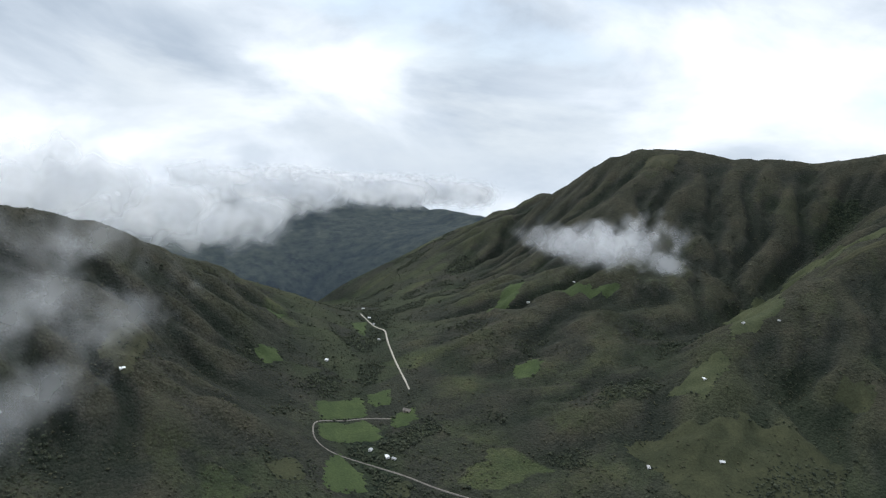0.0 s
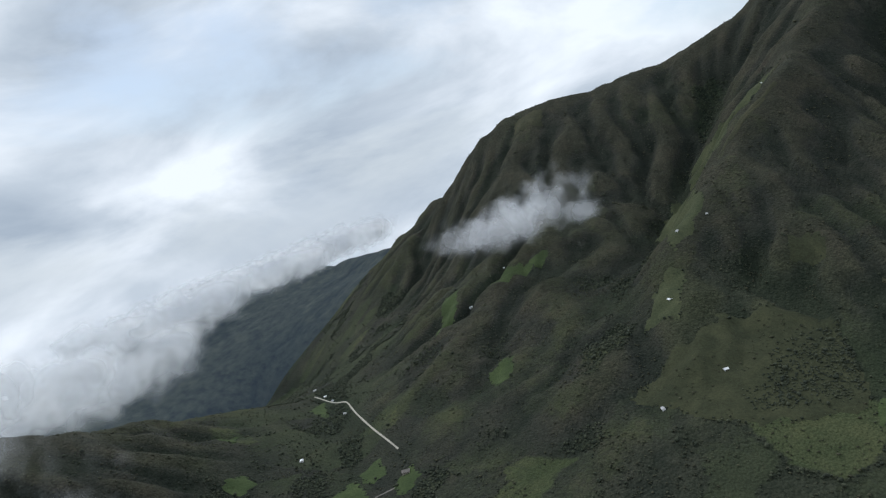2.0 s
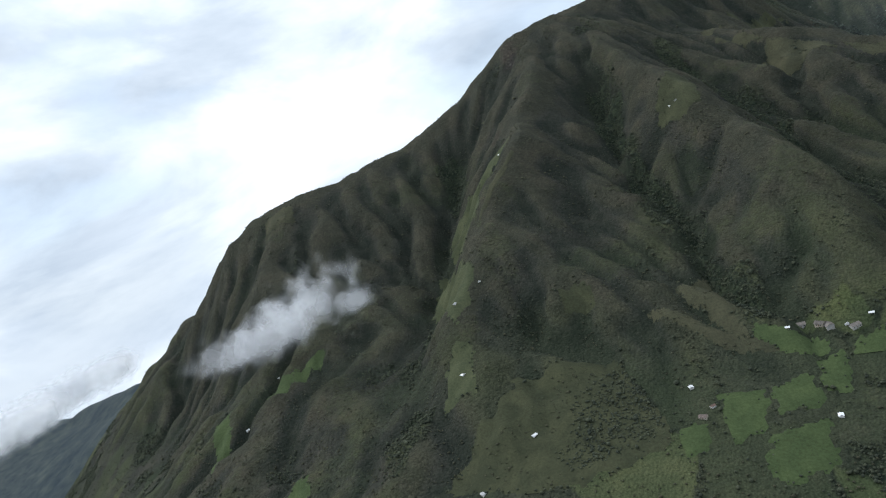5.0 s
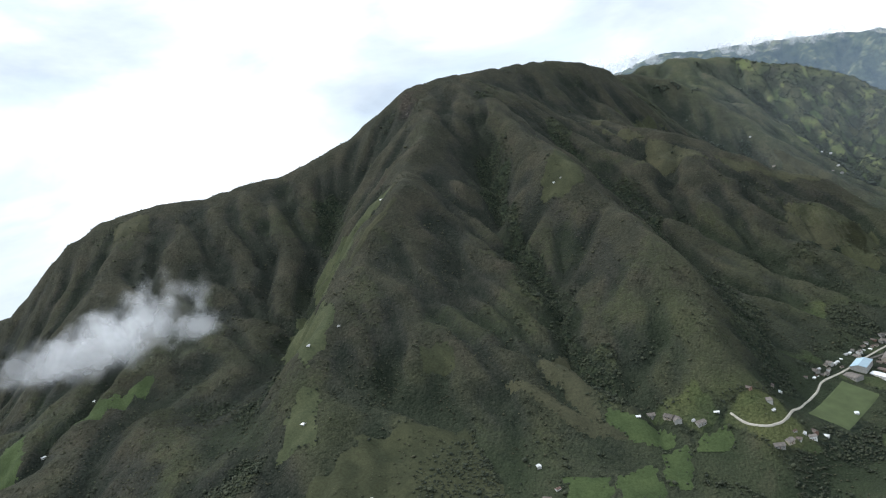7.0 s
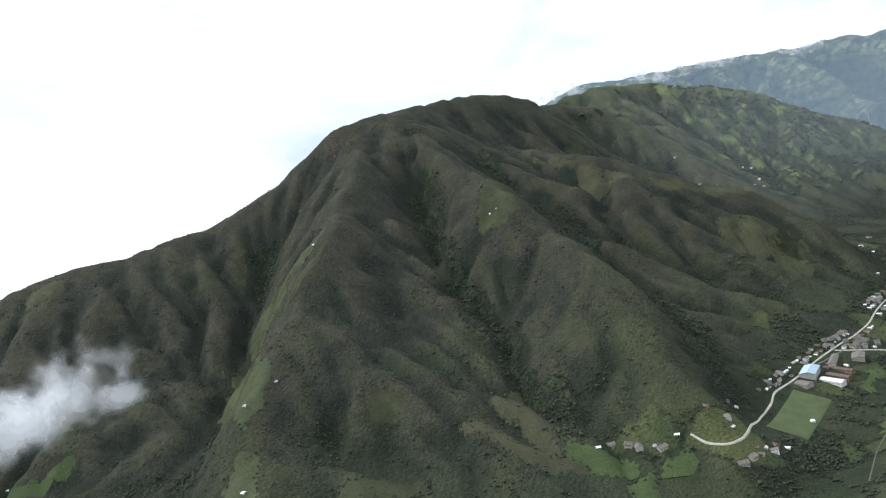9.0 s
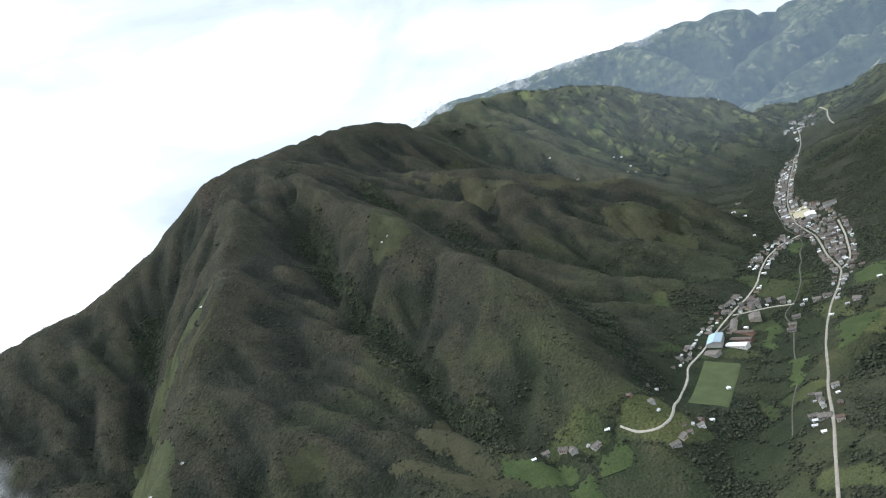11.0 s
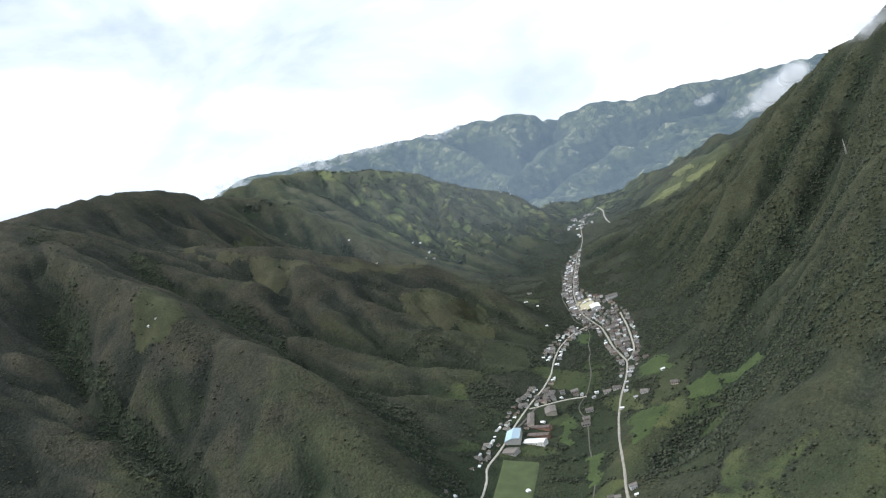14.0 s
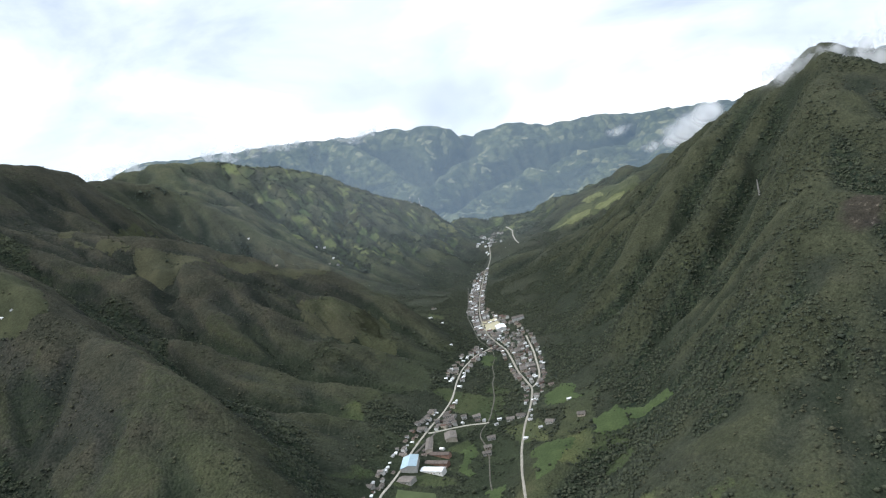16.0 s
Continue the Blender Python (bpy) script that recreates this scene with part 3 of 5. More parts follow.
me.polygons.foreach_set("loop_start", np.arange(0, quads.size, 4, dtype=np.int32))
me.polygons.foreach_set("use_smooth", np.ones(len(quads), bool))
me.update(calc_edges=True)
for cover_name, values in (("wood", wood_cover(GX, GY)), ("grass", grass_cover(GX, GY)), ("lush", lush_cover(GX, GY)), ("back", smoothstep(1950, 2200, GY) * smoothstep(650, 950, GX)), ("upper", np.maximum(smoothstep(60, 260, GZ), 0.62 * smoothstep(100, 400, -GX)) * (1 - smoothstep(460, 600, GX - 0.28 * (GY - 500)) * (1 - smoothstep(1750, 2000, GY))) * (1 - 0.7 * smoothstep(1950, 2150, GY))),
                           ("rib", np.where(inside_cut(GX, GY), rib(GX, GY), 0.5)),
                           ("rock", np.exp(-(((GX - 893) / 50) ** 2 + ((GY - 491) / 26) ** 2)) + 0.8 * np.exp(-(((GX + 124) / 40) ** 2 + ((GY - 1598) / 60) ** 2)) + 0.5 * np.exp(-(((GX + 178) / 22) ** 2 + ((GY - 1330) / 110) ** 2)))):
    at = me.attributes.new(cover_name, "FLOAT", "POINT")
    at.data.foreach_set("value", values.astype(np.float32).ravel())
me.materials.append(M_HILL)
ground = tagged(new("ground", me), "steep valley slopes of dark scrub, bracken and rough grass", "ground", kind="structure")


# ---------- roads and fields laid on the ground ----------
CLEAR = np.zeros((600, 800), bool)        # 5 m squares kept free of trees, from (-1600, -200)


def keep_clear(x, y, reach=5.0):
    i0, i1 = int((y - reach + 200) / 5), int((y + reach + 200) / 5) + 1
    j0, j1 = int((x - reach + 1600) / 5), int((x + reach + 1600) / 5) + 1
    if i1 > 0 and j1 > 0:
        CLEAR[max(i0, 0):i1, max(j0, 0):j1] = True


def surface(x, y):
    """Height of the ground sheet itself between its grid points."""
    i = np.clip(np.searchsorted(gy, y) - 1, 0, ny - 2)
    j = np.clip(np.searchsorted(gx, x) - 1, 0, nx - 2)
    a, b = (x - gx[j]) / (gx[j + 1] - gx[j]), (y - gy[i]) / (gy[i + 1] - gy[i])
    return (GZ[i, j] * (1 - a) + GZ[i, j + 1] * a) * (1 - b) + (GZ[i + 1, j] * (1 - a) + GZ[i + 1, j + 1] * a) * b


def smooth_line(line, step=5.0):
    p = along([(x, y, 0) for x, y in line], step)[:, :2]
    for _ in range(14):
        p[1:-1] = (p[:-2] + 2 * p[1:-1] + p[2:]) / 4
    return p


def ribbon(name, line, width, mat, label, category, lift=0.7):
    p = smooth_line(line)
    d = np.gradient(p, axis=0)
    d /= np.linalg.norm(d, axis=1)[:, None] + 1e-9
    side = np.stack([-d[:, 1], d[:, 0]], 1)
    cols = 5
    verts, faces = [], []
    for k in range(len(p)):
        w = width * (0.92 + 0.16 * float(perlin(np.array([k * 0.13]), np.array([width]))[0]))
        for c in range(cols):
            s = (c / (cols - 1) - 0.5) * w
            x, y = p[k] + side[k] * s
            edge = -1.6 if c in (0, cols - 1) else 0.0
            verts.append((x, y, float(surface(np.array(x), np.array(y))) + lift + edge))
    for k in range(len(p) - 1):
        for c in range(cols - 1):
            a = k * cols + c
            faces.append((a, a + cols, a + cols + 1, a + 1))
    for x, y in p:
        keep_clear(x, y, width / 2 + 1.5 if category == "road" else 1.0)
    return tagged(new(name, mesh_of(name, verts, faces, mat)), label, category, kind="structure")


MAIN_ROAD = [(60, 300), (180, 360), (330, 510), (411, 598), (434, 626), (467, 667), (513, 718), (563, 776), (610, 825), (662, 870), (722, 914), (768, 956), (819, 1041), (864, 1102),
             (912, 1170), (970, 1286), (1021, 1362), (1103, 1467), (1236, 1615), (1369, 1751), (1456, 1824), (1560, 1920), (1650, 2010)]
WEST_ROAD = [(252, 730), (258, 719), (270, 707), (286, 704), (312, 722), (359, 797), (408, 849), (419, 872), (463, 901), (521, 946), (570, 979), (635, 1018), (685, 1055), (727, 1097), (780, 1144), (848, 1186), (929, 1220)]
UPPER_STREET = [(768, 956), (788, 960), (818, 987), (899, 1080), (972, 1172)]
BRIDGE_LANE = [(575, 978), (592, 973), (618, 968), (647, 958), (660, 945)]
SCHOOL_LANE = [(521, 940), (538, 948), (562, 962), (585, 974)]
ribbon("road", MAIN_ROAD, 5.2, M_ROAD, "pale unpaved main road along the valley floor", "road")
ribbon("road", WEST_ROAD, 3.8, M_ROAD, "pale village street beside the football pitch", "road")
ribbon("road", [(-1008, 731), (-905, 687), (-873, 687), (-766, 607), (-670, 544), (-589, 497)], 4.2, M_ROAD, "pale dirt road in the lower valley", "road")


def patch(name, corners, mat, label, category, step=4.5, lift=0.8, kind="structure"):
    """A field laid over the ground inside the given corners."""
    c = np.array(corners, float)
    lo, hi = c.min(0), c.max(0)
    xs, ys = np.arange(lo[0], hi[0] + step, step), np.arange(lo[1], hi[1] + step, step)
    QX, QY = np.meshgrid(xs, ys)
    inside = np.zeros(QX.shape, bool)
    wob = 6.0 * fbm(QX / 26, QY / 26, 3)
    TX, TY = QX + wob, QY - wob
    for (x0_, y0_), (x1_, y1_) in zip(c, np.roll(c, -1, 0)):
        cross = ((y0_ > TY) != (y1_ > TY)) & (TX < (x1_ - x0_) * (TY - y0_) / (y1_ - y0_ + 1e-9) + x0_)
        inside ^= cross
    QZ = surface(QX, QY) + lift
    ids, verts, faces = {}, [], []
    for i in range(len(ys) - 1):
        for j in range(len(xs) - 1):
            if not inside[i:i + 2, j:j + 2].any():
                continue
            f = []
            for a, b in ((i, j), (i, j + 1), (i + 1, j + 1), (i + 1, j)):
                if (a, b) not in ids:
                    ids[a, b] = len(verts)
                    verts.append((QX[a, b], QY[a, b], QZ[a, b] - (0 if inside[a, b] else 1.2)))
                f.append(ids[a, b])
            faces.append(f)
    return tagged(new(name, mesh_of(name, verts, faces, mat)), label, category, kind=kind)


HEDGE = []


def field(name, corners, mat, label, category="field", step=4.5):
    if category == "field":
        HEDGE.extend(along([(a, b, 0) for a, b in corners + corners[:1]], 5.0)[:, :2].tolist())
    ob = patch(name, corners, mat, label, category, step)
    c = np.array([v.co[:2] for v in ob.data.vertices])
    if mat not in (M_OLIVE, M_TAN):
        for x, y in c:
            keep_clear(x, y, 3.5)
    return ob


def straight_field(name, corners, mat, label, category, n=18, lift=0.9):
    """A field with straight sides, laid over the ground between four corners."""
    c = np.array(corners, float)
    verts, faces = [], []
    for i in range(n + 1):
        for j in range(n + 1):
            u, v = i / n, j / n
            x, y = (c[0] * (1 - u) + c[1] * u) * (1 - v) + (c[3] * (1 - u) + c[2] * u) * v
            edge = i in (0, n) or j in (0, n)
            verts.append((x, y, float(surface(np.array(x), np.array(y))) + lift - (1.5 if edge else 0)))
            keep_clear(x, y, 5.0)
    for i in range(n):
        for j in range(n):
            a = i * (n + 1) + j
            faces.append((a, a + n + 1, a + n + 2, a + 1))
    return tagged(new(name, mesh_of(name, verts, faces, mat)), label, category, kind="structure")


straight_field("football_pitch", [(455, 884), (484, 843), (392, 748), (357, 779)], M_PITCH, "mown green football pitch beside the village street", "pitch")
GREEN_FIELDS = [[(114, 755), (166, 731), (183, 712), (169, 697), (129, 707), (109, 734)], [(210, 707), (245, 718), (242, 693), (197, 688)],
    [(46, 657), (93, 655), (81, 602), (43, 585)], [(104, 656), (150, 672), (137, 625), (96, 615)], [(81, 589), (141, 608), (125, 554), (78, 532), (65, 553)],
    [(162, 689), (194, 697), (171, 637), (152, 649)], [(-5, 617), (24, 621), (18, 583), (-6, 574)], [(-640, 936), (-581, 941), (-589, 900), (-627, 885)]]
GREEN_FIELDS_EAST = [[(732, 905), (776, 893), (739, 823), (712, 856)], [(684, 766), (734, 755), (702, 716), (668, 741)],
    [(724, 745), (743, 678), (723, 661), (708, 716)], [(855, 1178), (881, 1167), (833, 1124), (822, 1140)], [(453, 552), (460, 525), (435, 495), (423, 528)],
    [(582, 908), (603, 914), (537, 844), (530, 854)], [(525, 798), (539, 785), (483, 729), (471, 744)], [(614, 804), (643, 762), (617, 749), (547, 732)]]
GREEN_FIELDS_WEST = [[(-635, 358), (-623, 432), (-575, 405), (-582, 331)], [(-577, 323), (-561, 394), (-510, 384), (-528, 321), (-548, 303)],
    [(-484, 267), (-503, 303), (-459, 306), (-425, 288), (-429, 232)], [(-929, 640), (-945, 697), (-857, 620)], [(-911, 430), (-917, 471), (-885, 445)],
    [(-688, 768), (-756, 908), (-731, 931), (-685, 845)], [(-581, 914), (-593, 938), (-546, 980), (-529, 968)], [(-778, 334), (-786, 381), (-752, 371), (-745, 337)],
    [(-514, 651), (-482, 679), (-463, 642), (-480, 618)], [(-545, 422), (-545, 465), (-509, 444), (-515, 408)], [(-627, 446), (-614, 480), (-577, 448), (-591, 428)]]
SPUR_FIELDS = [[(-138, 1250), (-197, 1260), (-210, 1047), (-250, 1024), (-323, 1210), (-345, 1285), (-281, 1277), (-214, 1306)],
    [(-347, 1191), (-223, 906), (-228, 860), (-252, 806), (-353, 1043), (-360, 1124)], [(-259, 771), (-234, 778), (-226, 702), (-274, 692), (-267, 743)]]
OLIVE_FIELDS = [[(-265, 577), (-224, 644), (-173, 712), (-113, 737), (-53, 737), (-19, 638), (-16, 596), (-84, 567), (-155, 551)], [(116, 1217), (142, 1270), (199, 1335), (195, 1188), (162, 1179)],
    [(-104, 845), (-68, 856), (-62, 819), (-104, 811)],
    [(413, 1900), (504, 1954), (567, 1988), (450, 1869)], [(678, 1315), (750, 1364), (704, 1227), (642, 1172)],
        [(615, 1377), (659, 1388), (761, 1330), (713, 1235), (681, 1289)], [(1276, 2371), (1355, 2307), (1303, 2294), (1264, 2344)],
    [(-492, 189), (-498, 230), (-460, 222), (-465, 188)], [(-434, 331), (-408, 345), (-394, 324), (-409, 302)]]
TAN_FIELDS = [[(350, 1481), (415, 1595), (447, 1578), (496, 1560), (523, 1520), (434, 1500)],
    [(621, 1391), (664, 1376), (713, 1313), (674, 1282), (606, 1277), (594, 1315)],
    [(537, 1528), (577, 1496), (645, 1478), (1010, 2016), (724, 1455), (636, 1463), (555, 1477)],
    [(920, 2142), (992, 2087), (1032, 2008), (714, 1470), (926, 2097)],
    [(323, 1651), (380, 1673), (418, 1598), (383, 1631)],
    [(314, 1730), (373, 1800), (378, 1763), (329, 1707)], [(-1, 807), (69, 763), (125, 720), (129, 707), (75, 724), (5, 791)],
    [(-762, 1391), (-697, 1410), (-683, 1367), (-752, 1341)], [(43, 851), (90, 889), (106, 733), (85, 750)], [(-673, 64), (-721, 119), (-723, 150), (-633, 88)]]
for fields, mat, label in ((GREEN_FIELDS + GREEN_FIELDS_EAST + GREEN_FIELDS_WEST, M_GREEN, "fresh green pasture with ragged hedged edges"),
                           (SPUR_FIELDS, M_SPUR, "green grazed strip along the crest of the spur"), (OLIVE_FIELDS, M_OLIVE, "olive and brown grazed pasture on the slope"), (TAN_FIELDS, M_TAN, "dry tan grass patch on the hillside")):
    for corners in fields:
        field("pasture", corners, mat, label)
# the pale landslip down the spur, and bright fields far up the valley
ribbon("landslip", [(-134, 1141), (-163, 1106), (-188, 1060), (-210, 1017)], 9.0, M_TAN, "pale grassy landslip scar running down the spur", "landslip", 0.9)
ribbon("landslip", [(-150, 1113), (-177, 1072), (-198, 1031)], 6.0, M_TAN, "narrow pale slip beside the landslip scar", "landslip", 0.9)
# sunlight on these slopes is put into a paler grass colour
M_SUNNY = pasture("sun_tinted_grass", (0.10, 0.112, 0.052), (0.17, 0.178, 0.086))
field("pasture", [(1825, 1895), (1919, 1868), (2010, 1808), (2157, 1795), (2113, 1689), (2023, 1625), (1902, 1662), (1783, 1767)], M_SPUR, "light olive grazed slope far up the valley", "field", 10.0)
for corners in [[(1829, 1851), (1892, 1835), (1939, 1791), (1864, 1718), (1793, 1751)], [(1905, 1735), (1964, 1692), (1977, 1651), (1949, 1646), (1886, 1698)], [(1993, 1856), (2018, 1793), (2013, 1766), (1970, 1814)], [(1589, 2179), (1698, 2255), (1604, 2118), (1583, 2146)]]:
    patch("pasture", corners, M_SUNNY, "pasture far up the valley, coloured pale as if sunlit", "field", 8.0, 1.6)
ribbon("stream", [(390, 640), (440, 700), (505, 760), (535, 806), (597, 876), (611, 897), (620, 925), (642, 940), (660, 945), (688, 970), (734, 1012), (775, 1062), (799, 1081), (828, 1120), (867, 1153), (905, 1205), (930, 1270), (985, 1350), (1060, 1460), (1180, 1600), (1300, 1740)], 3.4, M_WATER, "shallow stony stream between the houses", "stream", 0.4)
ribbon("road", UPPER_STREET, 5.0, M_ROAD, "pale street climbing through the town", "road")
ribbon("road", BRIDGE_LANE, 4.0, M_ROAD, "narrow lane to the stream bridge", "road")
ribbon("road", SCHOOL_LANE, 4.0, M_TRACK, "grey lane between the school buildings", "road")
ribbon("road", [(20, 330), (-120, 340), (-260, 330), (-330, 382), (-354, 368), (-383, 359), (-416, 352), (-446, 341), (-481, 323), (-508, 288), (-535, 285), (-584, 316), (-572, 393), (-536, 425)], 3.2, M_TRACK, "winding dirt road between the lower fields", "road")
ribbon("road", [(1674, 1889), (1717, 1949), (1814, 2062), (1900, 2150), (1937, 2225)], 7.0, M_ROAD, "pale bend of road above the far hamlet", "road")
ROADS = [MAIN_ROAD, WEST_ROAD, UPPER_STREET, BRIDGE_LANE, SCHOOL_LANE]
for line in ROADS:
    for x, y in smooth_line(line):
        keep_clear(x, y, 6)

for x in range(853, 933, 8):            # the bare cliff
    keep_clear(x, 491, 16)

# ---------- houses ----------
M_WALL = [plain("white_plaster", (0.66, 0.65, 0.63), 0.85, 0.2), plain("cream_plaster", (0.44, 0.39, 0.32), 0.85, 0.15), plain("bare_brick", (0.24, 0.15, 0.115), 0.9, 0.2), plain("grey_block", (0.36, 0.35, 0.33), 0.9, 0.15)]
M_ROOF = [plain("zinc_sheet", (0.50, 0.50, 0.51), 0.5, 0.25), plain("weathered_fibre_cement", (0.152, 0.136, 0.122), 0.85, 0.3), plain("rusted_sheet", (0.125, 0.100, 0.088), 0.8, 0.35),
          plain("clay_tiles", (0.135, 0.092, 0.076), 0.85, 0.3), plain("bright_new_sheet", (0.80, 0.81, 0.82), 0.5, 0.1)]
M_BLUE_ROOF = plain("pale_blue_sheet", (0.38, 0.50, 0.58), 0.45, 0.08)
M_DARK = plain("dark_opening", (0.03, 0.03, 0.035), 0.4, 0.1)
M_DOOR = plain("painted_door", (0.16, 0.10, 0.07), 0.6, 0.2)
M_CREAM = plain("cream_paving", (0.55, 0.50, 0.34), 0.9, 0.15)
M_STEEL = plain("painted_steel", (0.34, 0.32, 0.31), 0.5, 0.2)


def box(bm, x0, x1, y0, y1, z0, z1):
    v = [bm.verts.new(p) for p in ((x0, y0, z0), (x1, y0, z0), (x1, y1, z0), (x0, y1, z0), (x0, y0, z1), (x1, y0, z1), (x1, y1, z1), (x0, y1, z1))]
    for f in ((3, 2, 1, 0), (4, 5, 6, 7), (0, 1, 5, 4), (1, 2, 6, 5), (2, 3, 7, 6), (3, 0, 4, 7)):
        bm.faces.new([v[i] for i in f])


def gable_walls(bm, w, d, h, rise):
    box(bm, -w / 2, w / 2, -d / 2, d / 2, -2.5, h)
    for y in (-d / 2 + 0.1, d / 2 - 0.1):
        for o in (-0.1, 0.1):
            a = [bm.verts.new(p) for p in ((-w / 2, y + o, h), (w / 2, y + o, h), (0, y + o, h + rise))]
            bm.faces.new(a if o > 0 else a[::-1])


def roof_slab(bm, p, thick=0.25):
    """A roof plane with thickness from its four corners."""
    n = (Vector(p[1]) - Vector(p[0])).cross(Vector(p[3]) - Vector(p[0])).normalized() * thick
    lo, hi = [bm.verts.new(Vector(q)) for q in p], [bm.verts.new(Vector(q) + n) for q in p]
    bm.faces.new(lo[::-1])
    bm.faces.new(hi)
    for i in range(4):
        j = (i + 1) % 4
        bm.faces.new((lo[i], lo[j], hi[j], hi[i]))


def building(name, w, d, h, rise, wall_mat, roof_mat, label, category="house", mono=False, windows=2, group=""):
    """A house on an empty at its base: walls, roof planes, a door and windows."""
    top = tagged(new(name), label, category, group)
    bm = bmesh.new()
    if mono:
        box(bm, -w / 2, w / 2, -d / 2, d / 2, -2.5, h)
    else:
        gable_walls(bm, w, d, h, rise)
    part("wall", bm, wall_mat, top)
    o = 0.6
    if mono:
        bm = bmesh.new()
        roof_slab(bm, [(-w / 2 - o, -d / 2 - o, h + 0.05), (w / 2 + o, -d / 2 - o, h + 0.05), (w / 2 + o, d / 2 + o, h + 0.05 + rise), (-w / 2 - o, d / 2 + o, h + 0.05 + rise)])
        part("roof", bm, roof_mat, top)
    else:
        k = o * rise / (w / 2)
        for sgn in (-1, 1):
            bm = bmesh.new()
            c = [(sgn * (w / 2 + o), -d / 2 - o, h - k + 0.04), (sgn * (w / 2 + o), d / 2 + o, h - k + 0.04), (0, d / 2 + o, h + rise + 0.04), (0, -d / 2 - o, h + rise + 0.04)]
            roof_slab(bm, c if sgn > 0 else c[::-1])
            part("roof", bm, roof_mat, top)
    bm = bmesh.new()
    box(bm, -w / 2 - 0.06, -w / 2 + 0.05, -0.5, 0.5, 0, 2.1)
    part("door", bm, M_DOOR, top)
    for i in range(windows):
        y = (i + 0.5) / windows * d - d / 2
        for sgn in (-1, 1):
            if sgn < 0 and abs(y) < 1.3:
                continue
            bm = bmesh.new()
            x = sgn * w / 2
            box(bm, x - 0.06, x + 0.06, y - 0.6, y + 0.6, 1.0, 2.2)
            part("window", bm, M_DARK, top)
    return top


def stand(x, y, turn, size=1.0):
    """A pose on the ground, turned by degrees."""
    r = 4.0
    z = min(float(surface(np.array(x + a), np.array(y + b))) for a, b in ((0, 0), (r, 0), (-r, 0), (0, r), (0, -r)))
    return pose(x, y, z + 0.5, 0, 0, turn) @ Matrix.Diagonal((size, size, size, 1))


hr = random.Random(11)
TEMPLATES = []
KINDS = [(6, 8, 3.0, 1.5, 0, 0, "small white house with a grey zinc roof"), (7, 9, 3.1, 1.7, 1, 1, "cream house with a weathered grey roof"), (6.5, 9, 5.4, 1.5, 0, 1, "two-storey white house with a weathered roof"),
         (7, 9, 3.0, 1.8, 0, 3, "white house with a clay tile roof"), (6, 8, 3.0, 1.2, 3, 2, "grey block house with a rusted roof"), (8, 11, 3.3, 1.8, 1, 2, "long cream house with a rusted sheet roof"),
         (7, 8, 5.6, 0.5, 3, 1, "two-storey grey house with a flat weathered roof"), (5.5, 7, 2.8, 1.1, 0, 4, "small house with a bright new sheet roof"), (9, 12, 3.4, 2.0, 3, 1, "wide grey house with a weathered roof"), (6.5, 9, 5.4, 1.4, 1, 3, "two-storey cream house with clay tiles"),
         (7, 10, 3.0, 1.6, 3, 1, "grey house with a dark weathered roof"), (6, 8, 3.0, 1.3, 2, 2, "brick house with a rust-stained roof")]
for w, d, h, rise, wm, rm, label in KINDS:
    TEMPLATES.append(building("house", w, d, h, rise, M_WALL[wm], M_ROOF[rm], label + " in the valley town", mono=rise < 1, windows=3 if d > 9 else 2, group="houses of the valley town"))
PLACED = []
FAR_TOWN, FAR_HOUSES = 1560.0, []
used = set()
BLOCKED = [(500, 918, 23), (512, 886, 19), (547, 918, 20), (529, 899, 20), (592, 951, 20), (553, 947, 14), (473, 889, 14), (1010, 1288, 24), (1059, 1283, 18), (1027, 1340, 26), (420, 815, 58)]


def free_spot(x, y, gap):
    if any((x - a) ** 2 + (y - b) ** 2 < r * r for a, b, r in BLOCKED):
        return False
    return all((x - a) ** 2 + (y - b) ** 2 > gap * gap for a, b in PLACED)


def place_house(x, y, turn, size=1.0, kind=None):
    k = hr.choice((0, 0, 1, 1, 2, 2, 3, 4, 5, 6, 7, 7, 7, 8, 9, 10, 11)) if kind is None else kind
    PLACED.append((x, y))
    keep_clear(x, y, 6)
    m = stand(x, y, turn, size)
    if math.hypot(x - 60, y) > FAR_TOWN:
        FAR_HOUSES.append((m, k))
        return None
    if k not in used:
        used.add(k)
        TEMPLATES[k].matrix_basis = m
        return TEMPLATES[k]
    return copy_thing(TEMPLATES[k], m)


def line_street(line, first, last, spacing, rows_left, rows_right, chance, road_half=4.5):
    """Houses along a road, between the places on it that lie nearest to first and last."""
    p = smooth_line(line, 3.0)
    s = np.concatenate([[0], np.cumsum(np.linalg.norm(np.diff(p, axis=0), axis=1))])
    at, stop = (s[int(((p - q) ** 2).sum(1).argmin())] for q in (first, last))
    while at < min(stop, s[-1] - 4):
        k = int(np.searchsorted(s, at))
        d = p[min(k + 2, len(p) - 1)] - p[max(k - 2, 0)]
        d = d / (np.linalg.norm(d) + 1e-9)
        nrm = np.array([-d[1], d[0]])
        for side, rows_ in ((1, rows_left), (-1, rows_right)):
            for r in range(rows_):
                if hr.random() > chance * (1 - 0.12 * r):
                    continue
                q = p[k] + nrm * side * (road_half + 3.5 + r * 8.5 + hr.uniform(-1.5, 2.5)) + d * hr.uniform(-3, 3)
                if free_spot(q[0], q[1], 7.2) and roads_away(q[0], q[1]) > 5.5:
                    place_house(q[0], q[1], math.degrees(math.atan2(d[1], d[0])) + (90 if hr.random() < 0.4 else 0) + hr.uniform(-14, 14), hr.uniform(0.6, 1.12))
        at += 0.78 * spacing * hr.uniform(0.85, 1.3)


